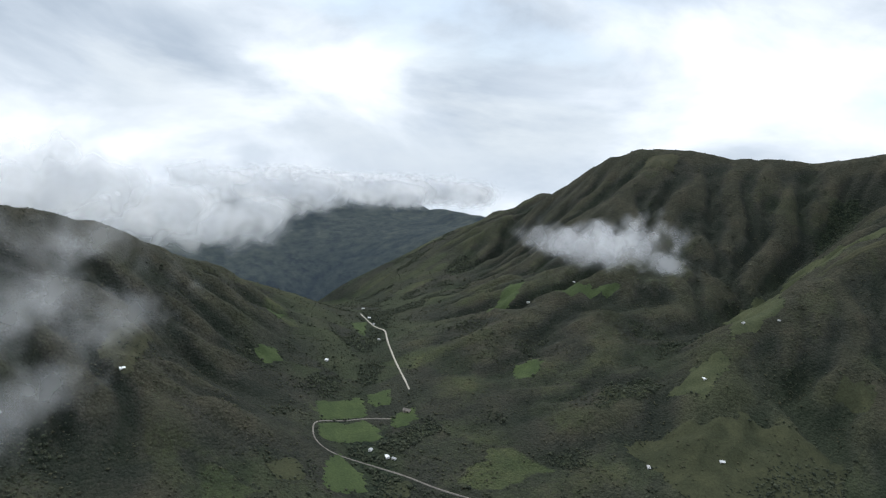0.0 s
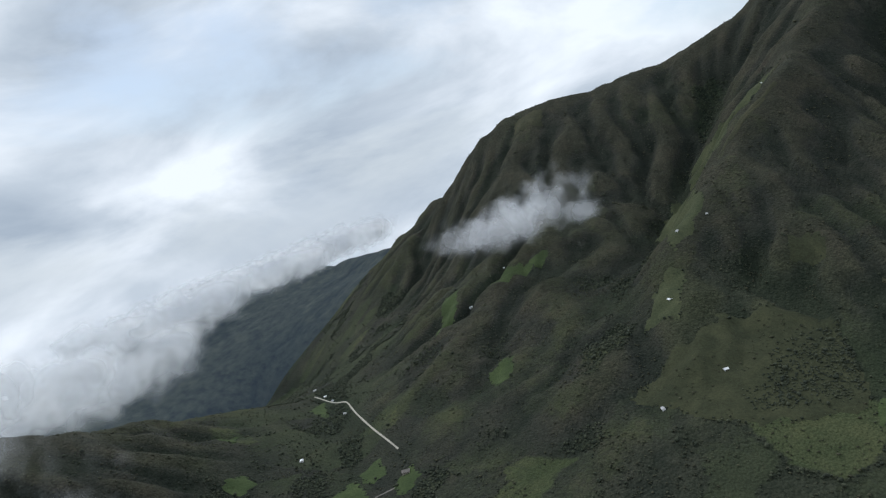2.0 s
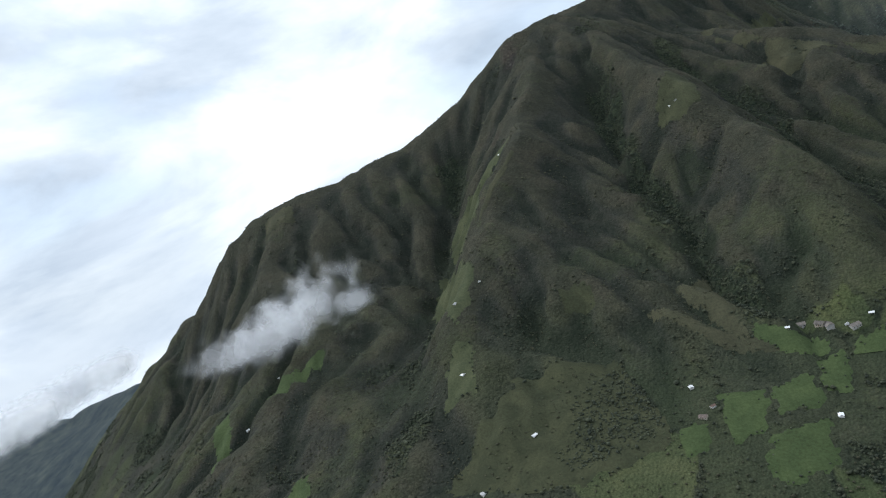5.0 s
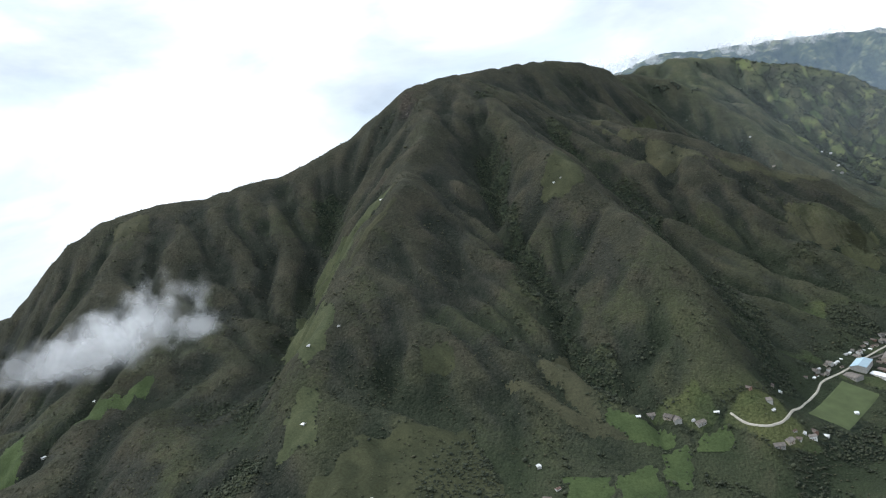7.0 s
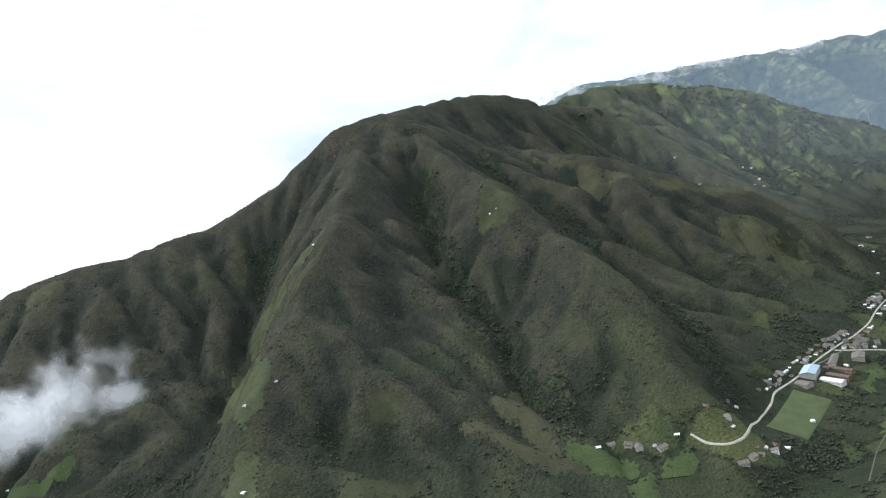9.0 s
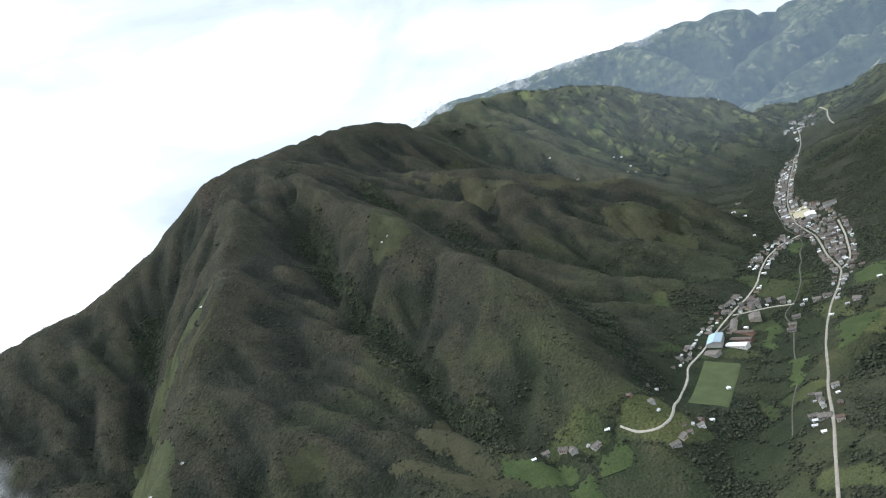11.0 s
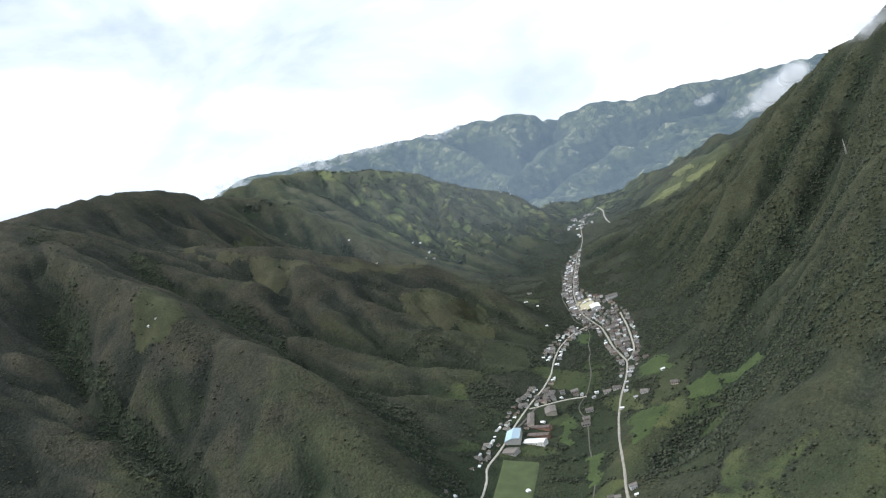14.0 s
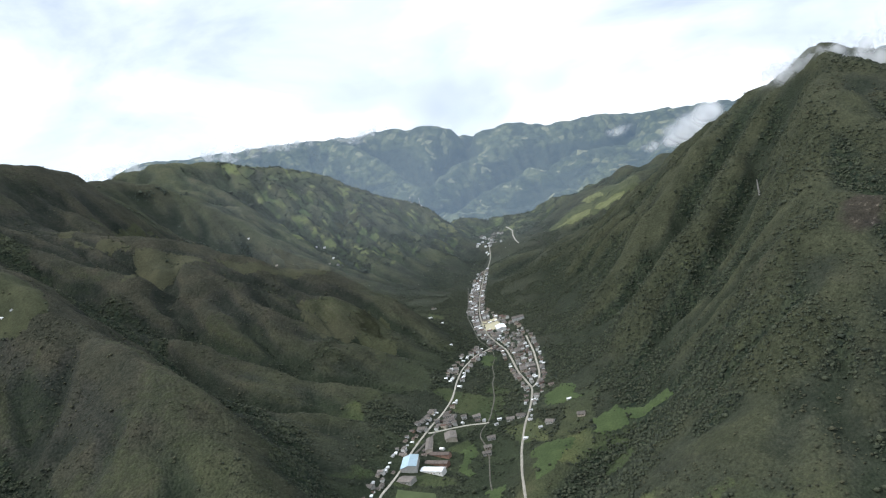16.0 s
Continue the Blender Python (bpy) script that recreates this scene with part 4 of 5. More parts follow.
ROAD_POINTS = np.concatenate([smooth_line(line, 4.0) for line in ROADS])


def roads_away(x, y):
    return float(np.sqrt(((ROAD_POINTS - (x, y)) ** 2).sum(1)).min())


line_street(MAIN_ROAD, (768, 956), (912, 1170), 10, 1, 2, 0.85)
line_street(MAIN_ROAD, (912, 1170), (1103, 1467), 10, 2, 2, 0.9)
line_street(MAIN_ROAD, (1103, 1467), (1440, 1810), 11, 3, 1, 0.8)
line_street(MAIN_ROAD, (662, 870), (768, 956), 12, 1, 1, 0.5)
line_street(MAIN_ROAD, (405, 590), (470, 670), 11, 2, 1, 0.5)
line_street(WEST_ROAD, (385, 830), (521, 946), 10, 2, 0, 0.9)
line_street(WEST_ROAD, (521, 946), (635, 1018), 10, 2, 2, 0.75)
line_street(WEST_ROAD, (635, 1018), (727, 1097), 12, 0, 1, 0.45)
line_street(WEST_ROAD, (727, 1097), (890, 1203), 10, 2, 1, 0.85)
line_street(UPPER_STREET, (788, 960), (972, 1172), 10, 2, 1, 0.85)
line_street(BRIDGE_LANE, (592, 973), (660, 945), 11, 1, 0, 0.9, 4.0)
STREET_END = [(302, 744, 0, 6), (283, 753, 37, 11), (238, 735, 74, 7), (215, 725, 111, 8), (209, 729, 148, 0), (190, 730, 5, 8), (183, 736, 42, 1), (148, 738, 79, 7), (314, 712, 116, 3), (326, 714, 153, 0), (341, 723, 10, 11), (354, 723, 47, 7), (287, 689, 84, 8), (301, 696, 121, 1), (334, 816, 158, 5), (342, 813, 15, 7), (314, 703, 52, 4), (333, 711, 89, 2), (301, 732, 126, 0), (424, 791, 163, 7)]
HEAD_FARMS = [(-252, 845, 0, 0), (-245, 732, 53, 7), (148, 1227, 106, 7), (160, 1222, 159, 0), (-177, 1268, 32, 7), (166, 758, 85, 8), (-159, 629, 138, 7),
    (22, 674, 11, 7), (24, 627, 64, 5), (37, 641, 117, 3), (152, 609, 170, 7), (-220, 564, 43, 0), (-639, 969, 96, 7), (-671, 872, 149, 7), (-215, 881, 22, 0)]
LOWER_FARMS = [(-642, 82, 0, 7), (-746, 452, 41, 7), (-828, 635, 82, 0), (-540, 449, 123, 1), (-1076, 793, 164, 7), (-496, 349, 25, 0), (-470, 356, 66, 7),
    (-461, 360, 107, 0), (-970, 725, 148, 7), (-923, 698, 9, 0)]
SIDE_HAMLET = [(1132, 2274, 0, 7), (1153, 2258, 37, 0), (1093, 2140, 74, 1), (1112, 2141, 111, 7), (1098, 2096, 148, 8), (880, 2191, 5, 0), (900, 2090, 42, 1)]
EAST_BANK = [(1104, 1652, 0, 8), (978, 1493, 30, 0), (936, 1394, 60, 7), (827, 1227, 80, 7), (677, 914, 40, 8), (674, 936, 40, 7), (660, 928, 75, 0), (626, 902, 50, 8), (604, 885, 50, 1),
    (591, 872, 40, 10), (728, 914, 48, 7), (700, 893, 48, 0), (670, 825, 20, 8), (658, 833, 50, 0), (634, 839, 26, 7), (727, 840, 60, 7), (693, 788, 29, 1), (561, 930, 20, 7), (645, 982, 60, 6), (662, 974, 60, 8), (624, 988, 60, 8), (606, 996, 60, 6)]
for x, y, turn, kind in STREET_END + HEAD_FARMS + LOWER_FARMS + SIDE_HAMLET + EAST_BANK:
    place_house(x, y, turn, 1.0, kind)
for _ in range(60):                    # the hamlet far up the valley
    a = hr.uniform(0, 1)
    x, y = 1600 + 270 * a + hr.gauss(0, 22), 1985 + 270 * a + hr.gauss(0, 22)
    if free_spot(x, y, 11):
        place_house(x, y, hr.uniform(0, 180), 1.2, hr.choice((0, 1, 2, 7, 8, 10, 1)))
for _ in range(1500):                   # the close-built quarter behind the square
    x, y = hr.uniform(740, 1130), hr.uniform(915, 1465)
    side = (x - 768) * 0.84 - (y - 956) * 0.55       # how far to the east of the main road
    if 0 < side < 26 + 38 * math.sin(math.pi * min(1, max(0, (y - 930) / 520))) and free_spot(x, y, 7.2) and roads_away(x, y) > 6:
        place_house(x, y, 52 + (90 if hr.random() < 0.4 else 0) + hr.uniform(-14, 14), hr.uniform(0.6, 1.1))

# the far end of the town, too far off to tell house from house
bm = bmesh.new()
for m, k in FAR_HOUSES:
    for piece in TEMPLATES[k].children:
        if piece.name.split(".")[0] not in ("wall", "roof"):
            continue
        first = len(bm.faces)
        start = len(bm.verts)
        bm.from_mesh(piece.data)
        bm.verts.ensure_lookup_table()
        bm.faces.ensure_lookup_table()
        for v in bm.verts[start:]:
            v.co = m @ v.co
        slot = (M_WALL + M_ROOF).index(piece.data.materials[0])
        for f in bm.faces[first:]:
            f.material_index = slot
far_mesh = bpy.data.meshes.new("far_houses")
bm.to_mesh(far_mesh)
bm.free()
for mat in M_WALL + M_ROOF:
    far_mesh.materials.append(mat)
tagged(new("far_houses", far_mesh), "crowd of small grey and white roofed houses farther up the valley", "houses", kind="stuff")

# ---------- larger buildings ----------
def hall(x, y, turn, w, d, h, rise, wall, roof, label, category="hall", mono=False, windows=4):
    ob = building("hall", w, d, h, rise, wall, roof, label, category, mono, windows)
    ob.matrix_basis = stand(x, y, turn)
    keep_clear(x, y, max(w, d) / 2 + 3)
    return ob


hall(500, 918, -42, 20, 34, 7.0, 2.4, M_WALL[3], M_BLUE_ROOF, "covered sports court with a pale blue sheet roof")
hall(512, 886, 23, 11, 32, 4.5, 1.6, M_WALL[0], M_ROOF[4], "school building with a bright white sheet roof", "school")
hall(473, 889, 23, 14, 20, 4.0, 1.4, M_WALL[3], M_ROOF[1], "low grey building beside the sports court")
hall(553, 947, -40, 9, 40, 4.2, 1.5, M_WALL[1], M_ROOF[1], "long school block with a weathered grey roof", "school")
hall(592, 949, -35, 16, 26, 4.2, 2.0, M_WALL[1], M_ROOF[1], "wide school block with a weathered grey roof", "school")
hall(547, 918, 23, 8, 32, 3.6, 1.4, M_WALL[2], M_ROOF[2], "classroom row with a rust-brown roof", "school")
hall(529, 900, 23, 8, 34, 3.6, 1.4, M_WALL[2], M_ROOF[2], "classroom row with a rust-brown roof", "school")
hall(1010, 1288, -35, 20, 36, 7.0, 2.0, M_WALL[0], M_ROOF[4], "market hall with a pale blue-white roof on the square", "market hall")
hall(1059, 1283, 55, 12, 26, 7.0, 3.0, M_WALL[0], M_ROOF[1], "church with white walls and a weathered roof", "church")
field("square", [(1052, 1400), (1078, 1376), (1030, 1306), (990, 1312)], M_CREAM, "cream paved town square before the market hall", "square", 4.0)


def mast(x, y, tall, label):
    """A lattice mast with a hut at its foot."""
    top = tagged(new("antenna_mast"), label, "antenna mast")
    for a in range(4):
        bm = bmesh.new()
        c, s = math.cos(a * math.pi / 2 + 0.6), math.sin(a * math.pi / 2 + 0.6)
        for k in range(6):
            z0, z1 = tall * k / 6, tall * (k + 1) / 6
            r0, r1 = 1.6 * (1 - 0.8 * z0 / tall), 1.6 * (1 - 0.8 * z1 / tall)
            p = [(c * r0 - 0.18, s * r0 - 0.18, z0), (c * r0 + 0.18, s * r0 - 0.18, z0), (c * r0 + 0.18, s * r0 + 0.18, z0), (c * r0 - 0.18, s * r0 + 0.18, z0)]
            t_ = [(c * r1 - 0.18, s * r1 - 0.18, z1), (c * r1 + 0.18, s * r1 - 0.18, z1), (c * r1 + 0.18, s * r1 + 0.18, z1), (c * r1 - 0.18, s * r1 + 0.18, z1)]
            lo, hi = [bm.verts.new(v) for v in p], [bm.verts.new(v) for v in t_]
            for i in range(4):
                bm.faces.new((lo[i], lo[(i + 1) % 4], hi[(i + 1) % 4], hi[i]))
        part("leg", bm, M_STEEL, top)
    for k in range(1, 6):
        bm = bmesh.new()
        r = 1.6 * (1 - 0.8 * k / 6) + 0.2
        box(bm, -r, r, -r, r, tall * k / 6 - 0.15, tall * k / 6 + 0.15)
        part("brace", bm, M_STEEL, top)
    for z, r in ((0.82, 1.1), (0.92, 0.8)):
        bm = bmesh.new()
        bmesh.ops.create_cone(bm, cap_ends=True, segments=10, radius1=r, radius2=r, depth=0.6, matrix=pose(1.2, 0, tall * z, 90, 0, 30))
        part("dish", bm, M_WALL[0], top)
    bm = bmesh.new()
    box(bm, 3, 7, -2, 3, -1.5, 2.8)
    hut = part("hut", bm, M_WALL[0], top, "white equipment hut")
    top.matrix_basis = stand(x, y, 20)


mast(1089, 711, 28, "steel lattice antenna mast with a white hut on the wooded spur")
mast(1619, 2315, 34, "steel lattice antenna mast on the hill above the valley")
mast(1590, 2330, 26, "smaller steel antenna mast on the hill above the valley")


# ---------- trees and scrub ----------
def blobs(count, seed):
    """Ragged twelve-cornered clumps, as corner lists on one shared set of faces."""
    g = (1 + 5 ** 0.5) / 2
    v = np.array([(-1, g, 0), (1, g, 0), (-1, -g, 0), (1, -g, 0), (0, -1, g), (0, 1, g), (0, -1, -g), (0, 1, -g), (g, 0, -1), (g, 0, 1), (-g, 0, -1), (-g, 0, 1)]) / 1.9
    r = np.random.RandomState(seed)
    return [v * r.uniform(0.62, 1.3, (12, 1)) * (1, 1, 0.9) for _ in range(count)]


ICO = np.array([(0, 11, 5), (0, 5, 1), (0, 1, 7), (0, 7, 10), (0, 10, 11), (1, 5, 9), (5, 11, 4), (11, 10, 2), (10, 7, 6), (7, 1, 8), (3, 9, 4), (3, 4, 2), (3, 2, 6), (3, 6, 8), (3, 8, 9), (4, 9, 5), (2, 4, 11), (6, 2, 10), (8, 6, 7), (9, 8, 1)])
SHAPES = blobs(24, 5)
ICO = ICO[[SHAPES[0][list(tri), 2].mean() / abs(SHAPES[0][:, 2]).max() > -0.62 for tri in ICO]]      # no undersides
OCTA = np.array([(0, 1, 4), (1, 2, 4), (2, 3, 4), (3, 0, 4), (1, 0, 5), (2, 1, 5), (3, 2, 5), (0, 3, 5)])
BUSHES = [np.array([(1, 0, 0), (0, 1, 0), (-1, 0, 0), (0, -1, 0), (0, 0, 1), (0, 0, -0.6)]) * np.random.RandomState(k).uniform(0.75, 1.35, (6, 1)) for k in range(24)]


def is_clear(x, y):
    i, j = ((y + 200) / 5).astype(int), ((x + 1600) / 5).astype(int)
    ok = (i >= 0) & (i < CLEAR.shape[0]) & (j >= 0) & (j < CLEAR.shape[1])
    return np.where(ok, CLEAR[np.clip(i, 0, CLEAR.shape[0] - 1), np.clip(j, 0, CLEAR.shape[1] - 1)], False)


def scatter(name, tries, chance, width, tall, per_tree, mat, label, seed, extra=(), region=(-1500, 1900, -320, 2250), shapes=SHAPES, tris=ICO):
    r = np.random.RandomState(seed)
    x, y = r.uniform(region[0], region[1], tries), r.uniform(region[2], region[3], tries)
    near = np.clip(1000 / np.hypot(x - 60, y), 0.25, 1.0)
    ok = (r.uniform(0, 1, tries) < chance(x, y) * near) & ~is_clear(x, y)
    x, y, near = x[ok], y[ok], near[ok]
    if len(extra):
        e = np.array(extra) + r.normal(0, 2.5, (len(extra), 2))
        e = e[r.uniform(0, 1, len(e)) < 0.6]
        x, y, near = np.concatenate([x, e[:, 0]]), np.concatenate([y, e[:, 1]]), np.concatenate([near, np.ones(len(e))])
    z = surface(x, y)
    n = len(x)
    size = width * r.lognormal(0, 0.34, n) * (1 + 0.25 * (1 - near))
    verts, faces = [], []
    for k in range(per_tree):
        shape = np.array(shapes)[r.randint(0, len(shapes), n)]
        turn = r.uniform(0, 2 * np.pi, n)
        s = size * (0.5 if k == 0 else r.uniform(0.3, 0.44, n))
        off = np.zeros((n, 2)) if k == 0 else np.stack([np.cos(turn), np.sin(turn)], 1) * (size * 0.34)[:, None]
        c, d = np.cos(turn)[:, None], np.sin(turn)[:, None]
        vx = (shape[:, :, 0] * c - shape[:, :, 1] * d) * s[:, None] + (x + off[:, 0])[:, None]
        vy = (shape[:, :, 0] * d + shape[:, :, 1] * c) * s[:, None] + (y + off[:, 1])[:, None]
        lift = size * tall * (0.42 if k == 0 else r.uniform(0.25, 0.75, n))
        vz = shape[:, :, 2] * (s * tall)[:, None] + (z + lift)[:, None]
        verts.append(np.stack([vx, vy, vz], -1).reshape(-1, 3))
        corners = len(shapes[0])
        faces.append((tris[None] + (np.arange(n) * corners + k * n * corners)[:, None, None]).reshape(-1, 3))
    v, f = np.concatenate(verts), np.concatenate(faces)
    me_ = bpy.data.meshes.new(name)
    me_.vertices.add(len(v))
    me_.vertices.foreach_set("co", v.astype(np.float32).ravel())
    me_.loops.add(f.size)
    me_.loops.foreach_set("vertex_index", f.ravel().astype(np.int32))
    me_.polygons.add(len(f))
    me_.polygons.foreach_set("loop_start", np.arange(0, f.size, 3, dtype=np.int32))
    me_.update(calc_edges=True)
    me_.materials.append(mat)
    return tagged(new(name, me_), label, "trees", kind="stuff")


scatter("woodland", 1050000, lambda x, y: smoothstep(0.1, 0.8, wood_cover(x, y)) * (1 - smoothstep(1250, 1400, x) * (1 - smoothstep(850, 1000, y))), 2.4, 0.85, 1, M_TREES, "dark green woods in the gullies and along the stream", 3, HEDGE)
# a paler, bluer copy of the leaves, with the haze put into its colour
M_FAR_TREES = foliage("hazed_hedge_leaves", (0.050, 0.062, 0.050), (0.088, 0.102, 0.076))
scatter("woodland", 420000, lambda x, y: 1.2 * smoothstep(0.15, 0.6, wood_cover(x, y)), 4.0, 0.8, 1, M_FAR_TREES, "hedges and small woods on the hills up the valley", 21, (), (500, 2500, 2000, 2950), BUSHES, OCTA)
scatter("scrub", 460000, lambda x, y: 0.6 * (1 - 0.8 * wood_cover(x, y)) * (1 - 0.7 * grass_cover(x, y)) * smoothstep(-0.4, 0.3, fbm(x / 70, y / 70, 3)), 2.1, 0.65, 1, M_SCRUB, "low brown and olive scrub dotted over the slopes", 8, shapes=BUSHES, tris=OCTA)


# ---------- clouds ----------
def cloud_material(name, soft, scale, colour=(0.93, 0.94, 0.96), cut=0.5, even=0.0, contrast=3.4, fade=0.9, detail=3.5):
    m = bpy.data.materials.new(name)
    m.use_nodes = True
    t = m.node_tree
    t.nodes.clear()
    tcn = t.nodes.new("ShaderNodeTexCoord")
    d = attribute(t, "from_middle")
    n = noise_node(t, tcn.outputs["Object"], scale, detail, 0.5, 0.25)
    if even:
        n = math_node(t, "ADD", math_node(t, "MULTIPLY", n, 1 - even), 0.5 * even)
    val = math_node(t, "SUBTRACT", math_node(t, "MULTIPLY", n, contrast), math_node(t, "MULTIPLY", math_node(t, "POWER", d, 1.5), 1.0))
    mr = t.nodes.new("ShaderNodeMapRange")
    mr.interpolation_type = "SMOOTHSTEP"
    mr.inputs["From Min"].default_value, mr.inputs["From Max"].default_value = cut + contrast / 2 - 1.1, cut + contrast / 2 - 1.1 + fade
    mr.inputs["To Max"].default_value = soft
    t.links.new(val, mr.inputs["Value"])
    rim = t.nodes.new("ShaderNodeMapRange")
    rim.interpolation_type = "SMOOTHSTEP"
    for key, number in (("From Min", 1.0), ("From Max", 0.55), ("To Min", 0.0), ("To Max", 1.0)):
        rim.inputs[key].default_value = number
    t.links.new(d, rim.inputs["Value"])
    dif, tra, clear, body, mixs = (t.nodes.new(k) for k in ("ShaderNodeBsdfDiffuse", "ShaderNodeBsdfTranslucent", "ShaderNodeBsdfTransparent", "ShaderNodeMixShader", "ShaderNodeMixShader"))
    dif.inputs[0].default_value, tra.inputs[0].default_value = (*colour, 1), (*colour, 1)
    body.inputs[0].default_value = 0.5
    t.links.new(dif.outputs[0], body.inputs[1])
    t.links.new(tra.outputs[0], body.inputs[2])
    t.links.new(math_node(t, "MULTIPLY", mr.outputs[0], rim.outputs[0]), mixs.inputs[0])
    t.links.new(clear.outputs[0], mixs.inputs[1])
    t.links.new(body.outputs[0], mixs.inputs[2])
    o = t.nodes.new("ShaderNodeOutputMaterial")
    t.links.new(mixs.outputs[0], o.inputs[0])
    return m


M_CLOUD = cloud_material("hill_cloud", 0.48, 0.019, (0.92, 0.93, 0.95), cut=0.74, contrast=5.2, fade=1.2)
M_BANK = cloud_material("cloud_bank", 0.95, 0.010, (0.96, 0.97, 0.99), cut=0.34, contrast=3.0, fade=1.1, detail=2.2)
M_PUFF = cloud_material("soft_cloud_tail", 0.40, 0.021, (0.82, 0.83, 0.86), cut=0.46)
M_WISP = cloud_material("thin_wisp", 0.27, 0.014, (0.97, 0.98, 0.99), cut=0.72, contrast=5.0, fade=1.2)
M_CREST = cloud_material("crest_cloud", 0.55, 0.020, (0.98, 0.98, 0.99), cut=0.55, contrast=4.2, fade=1.2)
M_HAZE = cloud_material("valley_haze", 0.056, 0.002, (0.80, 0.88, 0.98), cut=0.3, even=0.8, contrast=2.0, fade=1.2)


def cloud(name, centre, width, tall, deep, layers, mat, label, seed):
    """A cloud of wavy see-through layers, each of which cuts the same ragged mass at another depth."""
    r = np.random.RandomState(seed)
    verts, faces, out = [], [], []
    nu, nv = 26, 16
    for k in range(layers):
        f = (k + 0.5) / layers * 2 - 1
        sc = math.sqrt(max(0.12, 1 - 0.75 * f * f))
        ph = r.uniform(0, 6, 4)
        base_i = len(verts)
        for j in range(nv):
            for i in range(nu):
                u, v = i / (nu - 1) * 2 - 1, j / (nv - 1) * 2 - 1
                wave = 0.5 * math.sin(2.6 * u + ph[0]) * math.cos(2.1 * v + ph[1]) + 0.3 * math.sin(5 * u + 3 * v + ph[2])
                out.append(math.hypot(u, v))
                verts.append((u * width / 2 * sc, f * deep / 2 + wave * deep * 0.22 + (u * u + v * v) * deep * 0.12 * (1 if f < 0 else -1), v * tall / 2 * sc))
        for j in range(nv - 1):
            for i in range(nu - 1):
                a = base_i + j * nu + i
                faces.append((a, a + 1, a + nu + 1, a + nu))
    ob = new(name, mesh_of(name, verts, faces, mat))
    ob.data.attributes.new("from_middle", "FLOAT", "POINT").data.foreach_set("value", out)
    back_ = math.degrees(math.atan2(centre[1] + 60, centre[0] - 60)) - 90
    ob.matrix_world = pose(*centre, 0, 0, back_) @ Matrix.Diagonal((1.22, 1.0, 1.22, 1))
    return tagged(ob, label, "cloud")


cloud("cloud", (-500, 886, 265), 205, 150, 80, 5, M_CLOUD, "small white cloud clinging to the dark hillside", 1)
cloud("cloud", (-574, 914, 231), 270, 110, 80, 4, M_PUFF, "soft tail of the hillside cloud", 2)
cloud("cloud", (-669, 942, 208), 260, 80, 70, 3, M_PUFF, "thin wisp trailing from the hillside cloud", 3)
cloud("cloud", (-418, 905, 240), 95, 60, 40, 3, M_PUFF, "faint scrap of cloud beside the hillside cloud", 4)
for k, (x, y, z, w, h) in enumerate(((-1453, 211, 148, 420, 300), (-1571, 402, 82, 560, 220), (-1652, 673, 33, 620, 210), (-1884, 1017, 69, 760, 190), (-1842, 1390, 82, 640, 150), (-1797, 1695, 92, 560, 150), (-2300, 1250, 5, 620, 160), (-2450, 1600, 5, 700, 130), (-2250, 1950, 20, 600, 110))):
    cloud("cloud", (x, y, z), w, h, 160, 3, M_BANK, "bright cloud bank lying across the side valley", 10 + k)
for k, (x, y, z, w, h) in enumerate(((-546, -35, 250, 260, 170), (-571, 49, 213, 230, 150), (-505, -48, 178, 200, 190), (-617, 25, 276, 190, 110))):
    cloud("cloud", (x, y, z), w, h, 80, 2, M_WISP, "torn wisp of mist over the near slope", 30 + k)
for k, (x, y, z, w, h) in enumerate([(1626, 1141, 331, 160, 96), (1614, 1085, 357, 104, 72), (1654, 1208, 306, 96, 48)]):
    cloud("cloud", (x, y, z), w, h, 60, 4, M_BANK, "white cloud catching on the mountain shoulder", 40 + k)
for k, (x, y, z, w, h) in enumerate([(1378, 740, 404, 255, 89), (1384, 701, 410, 119, 64), (1349, 623, 383, 221, 160), (1283, 627, 334, 74, 112)]):
    cloud("cloud", (x, y, z), w, h, 40, 4, M_CREST, "pale cloud wrapped round the wooded summit", 70 + k)
for k, (x, y, z, w, h) in enumerate([(2530, 2046, 343, 150, 60), (2437, 1831, 257, 120, 70)]):
    cloud("cloud", (x, y, z), w, h, 60, 3, M_CREST, "small scrap of cloud on the far hills", 80 + k)
for k, (x, y, z, w, h) in enumerate(((1150, 1750, 300, 1900, 900), (1550, 2050, 320, 2300, 1000))):
    cloud("haze", (x, y, z), w, h, 240, 2, M_HAZE, "thin bluish veil of haze over the upper valley", 90 + k)
for k, (x, y, z, w, h) in enumerate(((2255, 3614, 655, 420, 110), (1624, 3923, 715, 700, 130), (1932, 3790, 690, 420, 100), (938, 4154, 745, 900, 150))):
    cloud("cloud", (x, y, z), w, h, 120, 2, M_CREST, "low cloud along the crest of the far range", 60 + k)



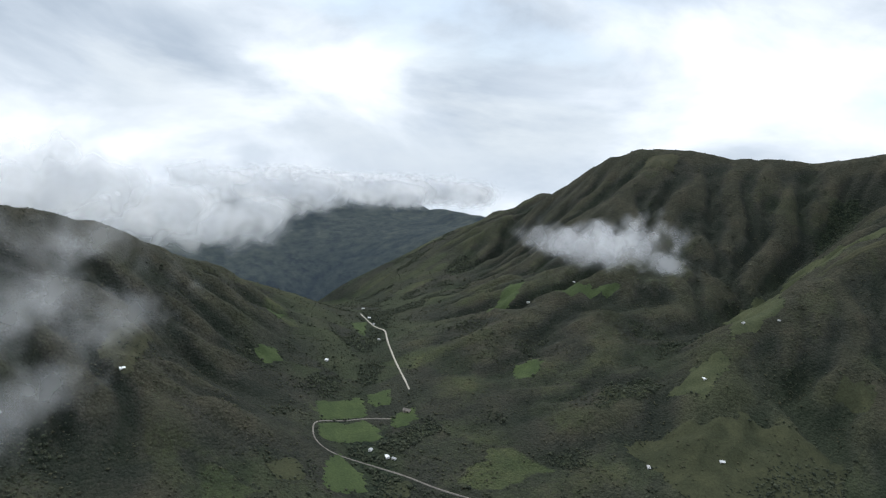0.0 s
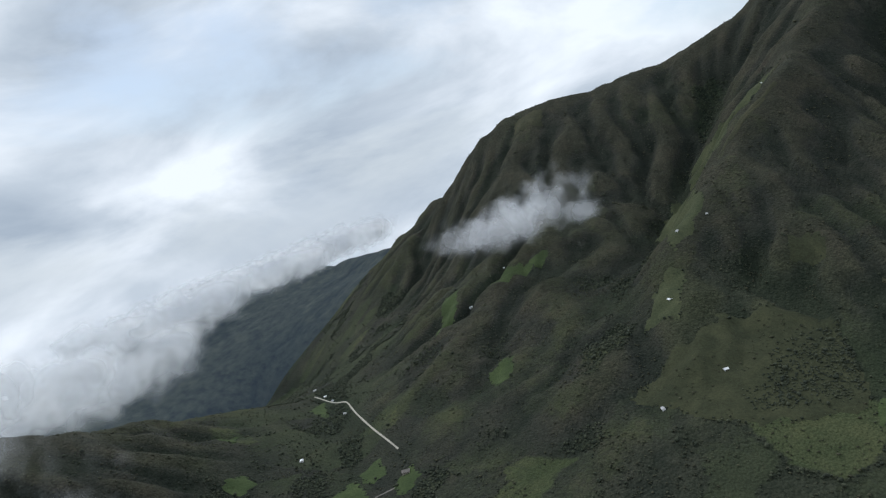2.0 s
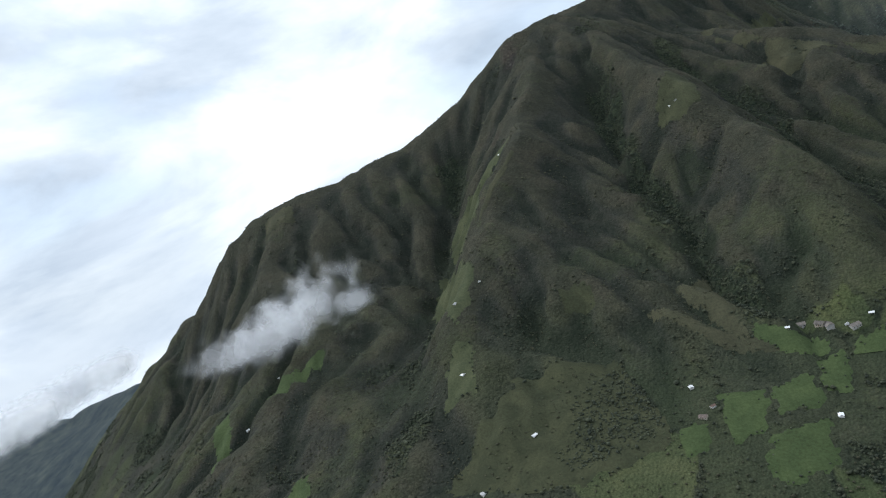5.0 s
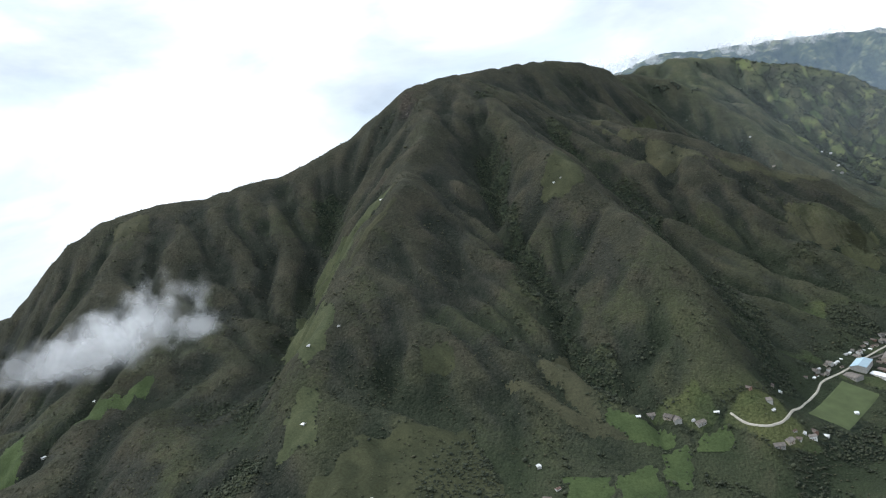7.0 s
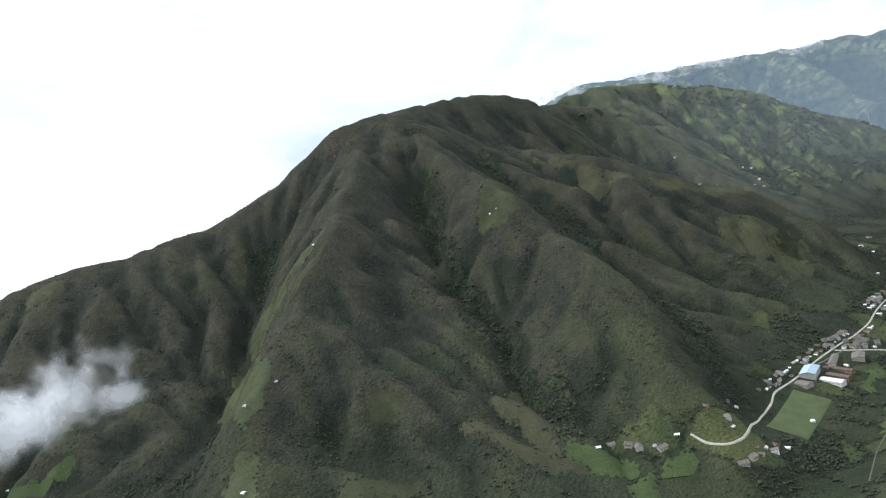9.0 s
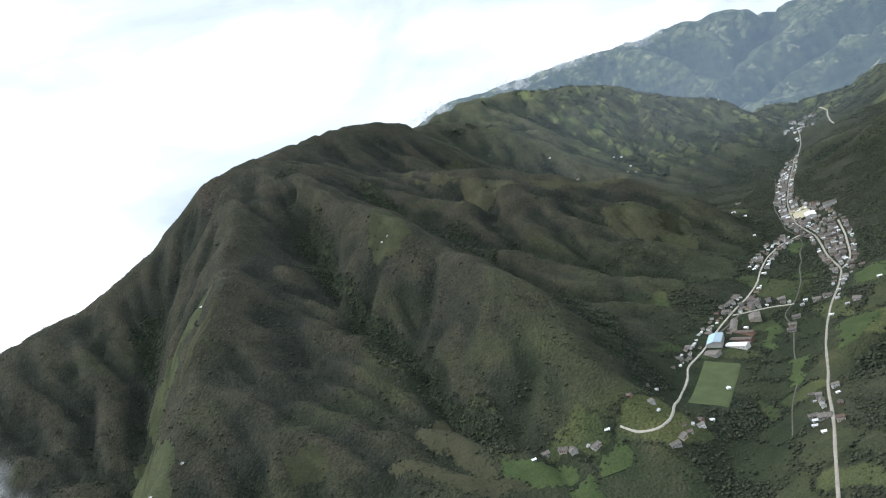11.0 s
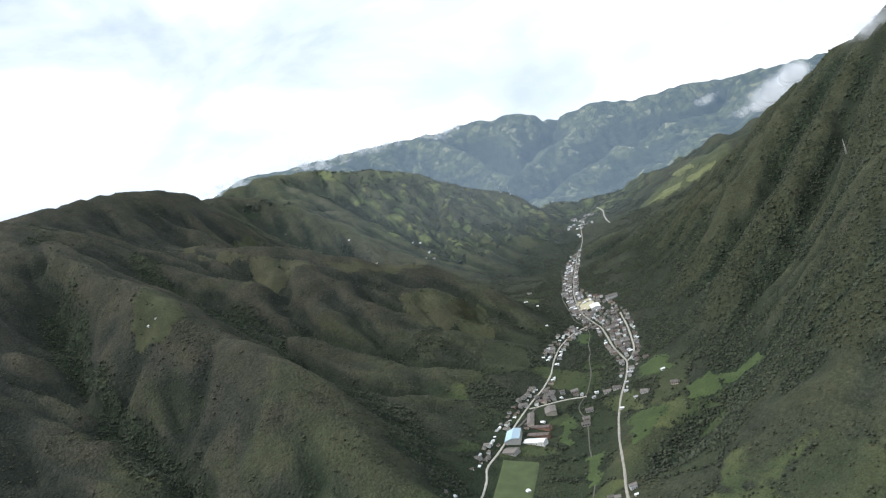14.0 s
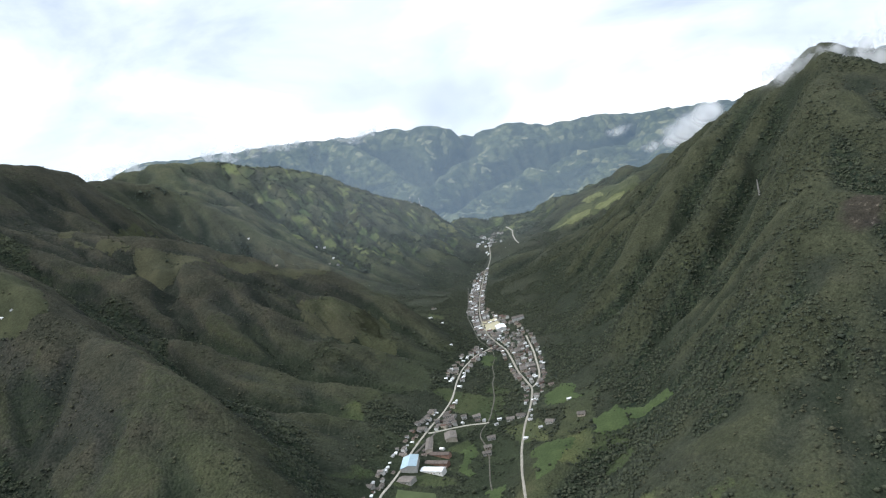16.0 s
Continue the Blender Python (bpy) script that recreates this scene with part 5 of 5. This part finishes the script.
# ---------- the ranges in the distance ----------
def range_material(name, glow, strength, shade=1.0):
    m, t, b = material(name)
    v = object_vector(t)
    n, f = noise_node(t, v, 0.004, 8.0, 0.6, 0.4), noise_node(t, v, 0.03, 6.0, 0.62)
    soft_n = t.nodes.new("ShaderNodeTexNoise")
    soft_n.inputs["Scale"].default_value, soft_n.inputs["Detail"].default_value = 0.012, 5.0
    t.links.new(v, soft_n.inputs["Vector"])
    grow, warp = t.nodes.new("ShaderNodeVectorMath"), t.nodes.new("ShaderNodeVectorMath")
    grow.operation, warp.operation = "SCALE", "ADD"
    grow.inputs["Scale"].default_value = 85.0
    t.links.new(soft_n.outputs["Color"], grow.inputs[0])
    t.links.new(grow.outputs[0], warp.inputs[0])
    t.links.new(v, warp.inputs[1])
    plots, hedges = t.nodes.new("ShaderNodeTexVoronoi"), t.nodes.new("ShaderNodeTexVoronoi")
    hedges.feature = "DISTANCE_TO_EDGE"
    for vor in (plots, hedges):
        vor.inputs["Scale"].default_value = 0.026
        t.links.new(warp.outputs[0], vor.inputs["Vector"])
    tone = t.nodes.new("ShaderNodeSeparateColor")
    t.links.new(plots.outputs["Color"], tone.inputs[0])
    wild = ramp_node(t, f, [(0.30, (0.032, 0.042, 0.032)), (0.70, (0.066, 0.074, 0.050))])
    grass = ramp_node(t, tone.outputs[0], [(0.1, (0.056, 0.066, 0.042)), (0.5, (0.082, 0.096, 0.054)), (0.85, (0.118, 0.128, 0.068)), (0.97, (0.19, 0.19, 0.11))])
    grass = mix_node(t, ramp_node(t, hedges.outputs[0], [(0.02, (0.6, 0.6, 0.6)), (0.14, (0.0, 0.0, 0.0))]), grass, (0.036, 0.044, 0.031))
    grass = mix_node(t, 0.7, grass, ramp_node(t, f, [(0.34, (0.55, 0.58, 0.60)), (0.64, (1.25, 1.22, 1.15))]), "MULTIPLY")
    # ridge shading put into the colour: pale plots on swells, dark growth in hollows
    open_land = math_node(t, "ADD", attribute(t, "swell"), math_node(t, "MULTIPLY", math_node(t, "SUBTRACT", n, 0.5), 2.4))
    col = mix_node(t, ramp_node(t, open_land, [(0.42, (0.0, 0.0, 0.0)), (0.68, (0.9, 0.9, 0.9))]), wild, grass)
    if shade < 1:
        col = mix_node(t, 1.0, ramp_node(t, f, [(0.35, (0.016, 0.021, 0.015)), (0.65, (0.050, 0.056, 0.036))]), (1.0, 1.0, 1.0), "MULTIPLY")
    t.links.new(col, b.inputs["Base Color"])
    b.inputs["Roughness"].default_value, b.inputs["Specular IOR Level"].default_value = 0.95, 0.1
    # air haze is added as a faint bluish glow of the whole range
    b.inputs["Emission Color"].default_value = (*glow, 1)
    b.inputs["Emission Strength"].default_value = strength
    bump(t, f, b, 0.7, 10.0)
    return m


def far_range(name, az0, az1, r0, r1, steps_a, steps_r, mat, label, relief=0.0):
    a = np.radians(np.linspace(az0, az1, steps_a))[None, :]
    r = np.linspace(r0, r1, steps_r)[:, None]
    x, y = 60 + r * np.sin(a), r * np.cos(a)
    z = height(x, y) + (relief * folds(x / 460 + 3, y / 460, 5) + 0.7 * relief * folds(x / 170, y / 170 + 9, 4)) * (1 - 0.75 * smoothstep(3900, 4300, r)) - 60 * (1 - smoothstep(0, 160, r - r0 + 0 * a)) + 0.5
    grid_i = np.arange(steps_a * steps_r).reshape(steps_r, steps_a)
    f = np.stack([grid_i[:-1, :-1], grid_i[1:, :-1], grid_i[1:, 1:], grid_i[:-1, 1:]], -1).reshape(-1, 4)
    me_ = mesh_of(name, np.stack([x, y, z], -1).reshape(-1, 3).tolist(), f.tolist(), mat)
    # how far each place lies above or below the land round it
    q = np.pad(z, 14, mode="edge")
    swell = z - sum(q[i:i + z.shape[0], j:j + z.shape[1]] for i in range(0, 29, 4) for j in range(0, 29, 4)) / 64
    at_ = me_.attributes.new("swell", "FLOAT", "POINT")
    at_.data.foreach_set("value", np.clip(0.5 + swell / 60, 0, 1).astype(np.float32).ravel())
    return tagged(new(name, me_), label, "mountain range", kind="structure")


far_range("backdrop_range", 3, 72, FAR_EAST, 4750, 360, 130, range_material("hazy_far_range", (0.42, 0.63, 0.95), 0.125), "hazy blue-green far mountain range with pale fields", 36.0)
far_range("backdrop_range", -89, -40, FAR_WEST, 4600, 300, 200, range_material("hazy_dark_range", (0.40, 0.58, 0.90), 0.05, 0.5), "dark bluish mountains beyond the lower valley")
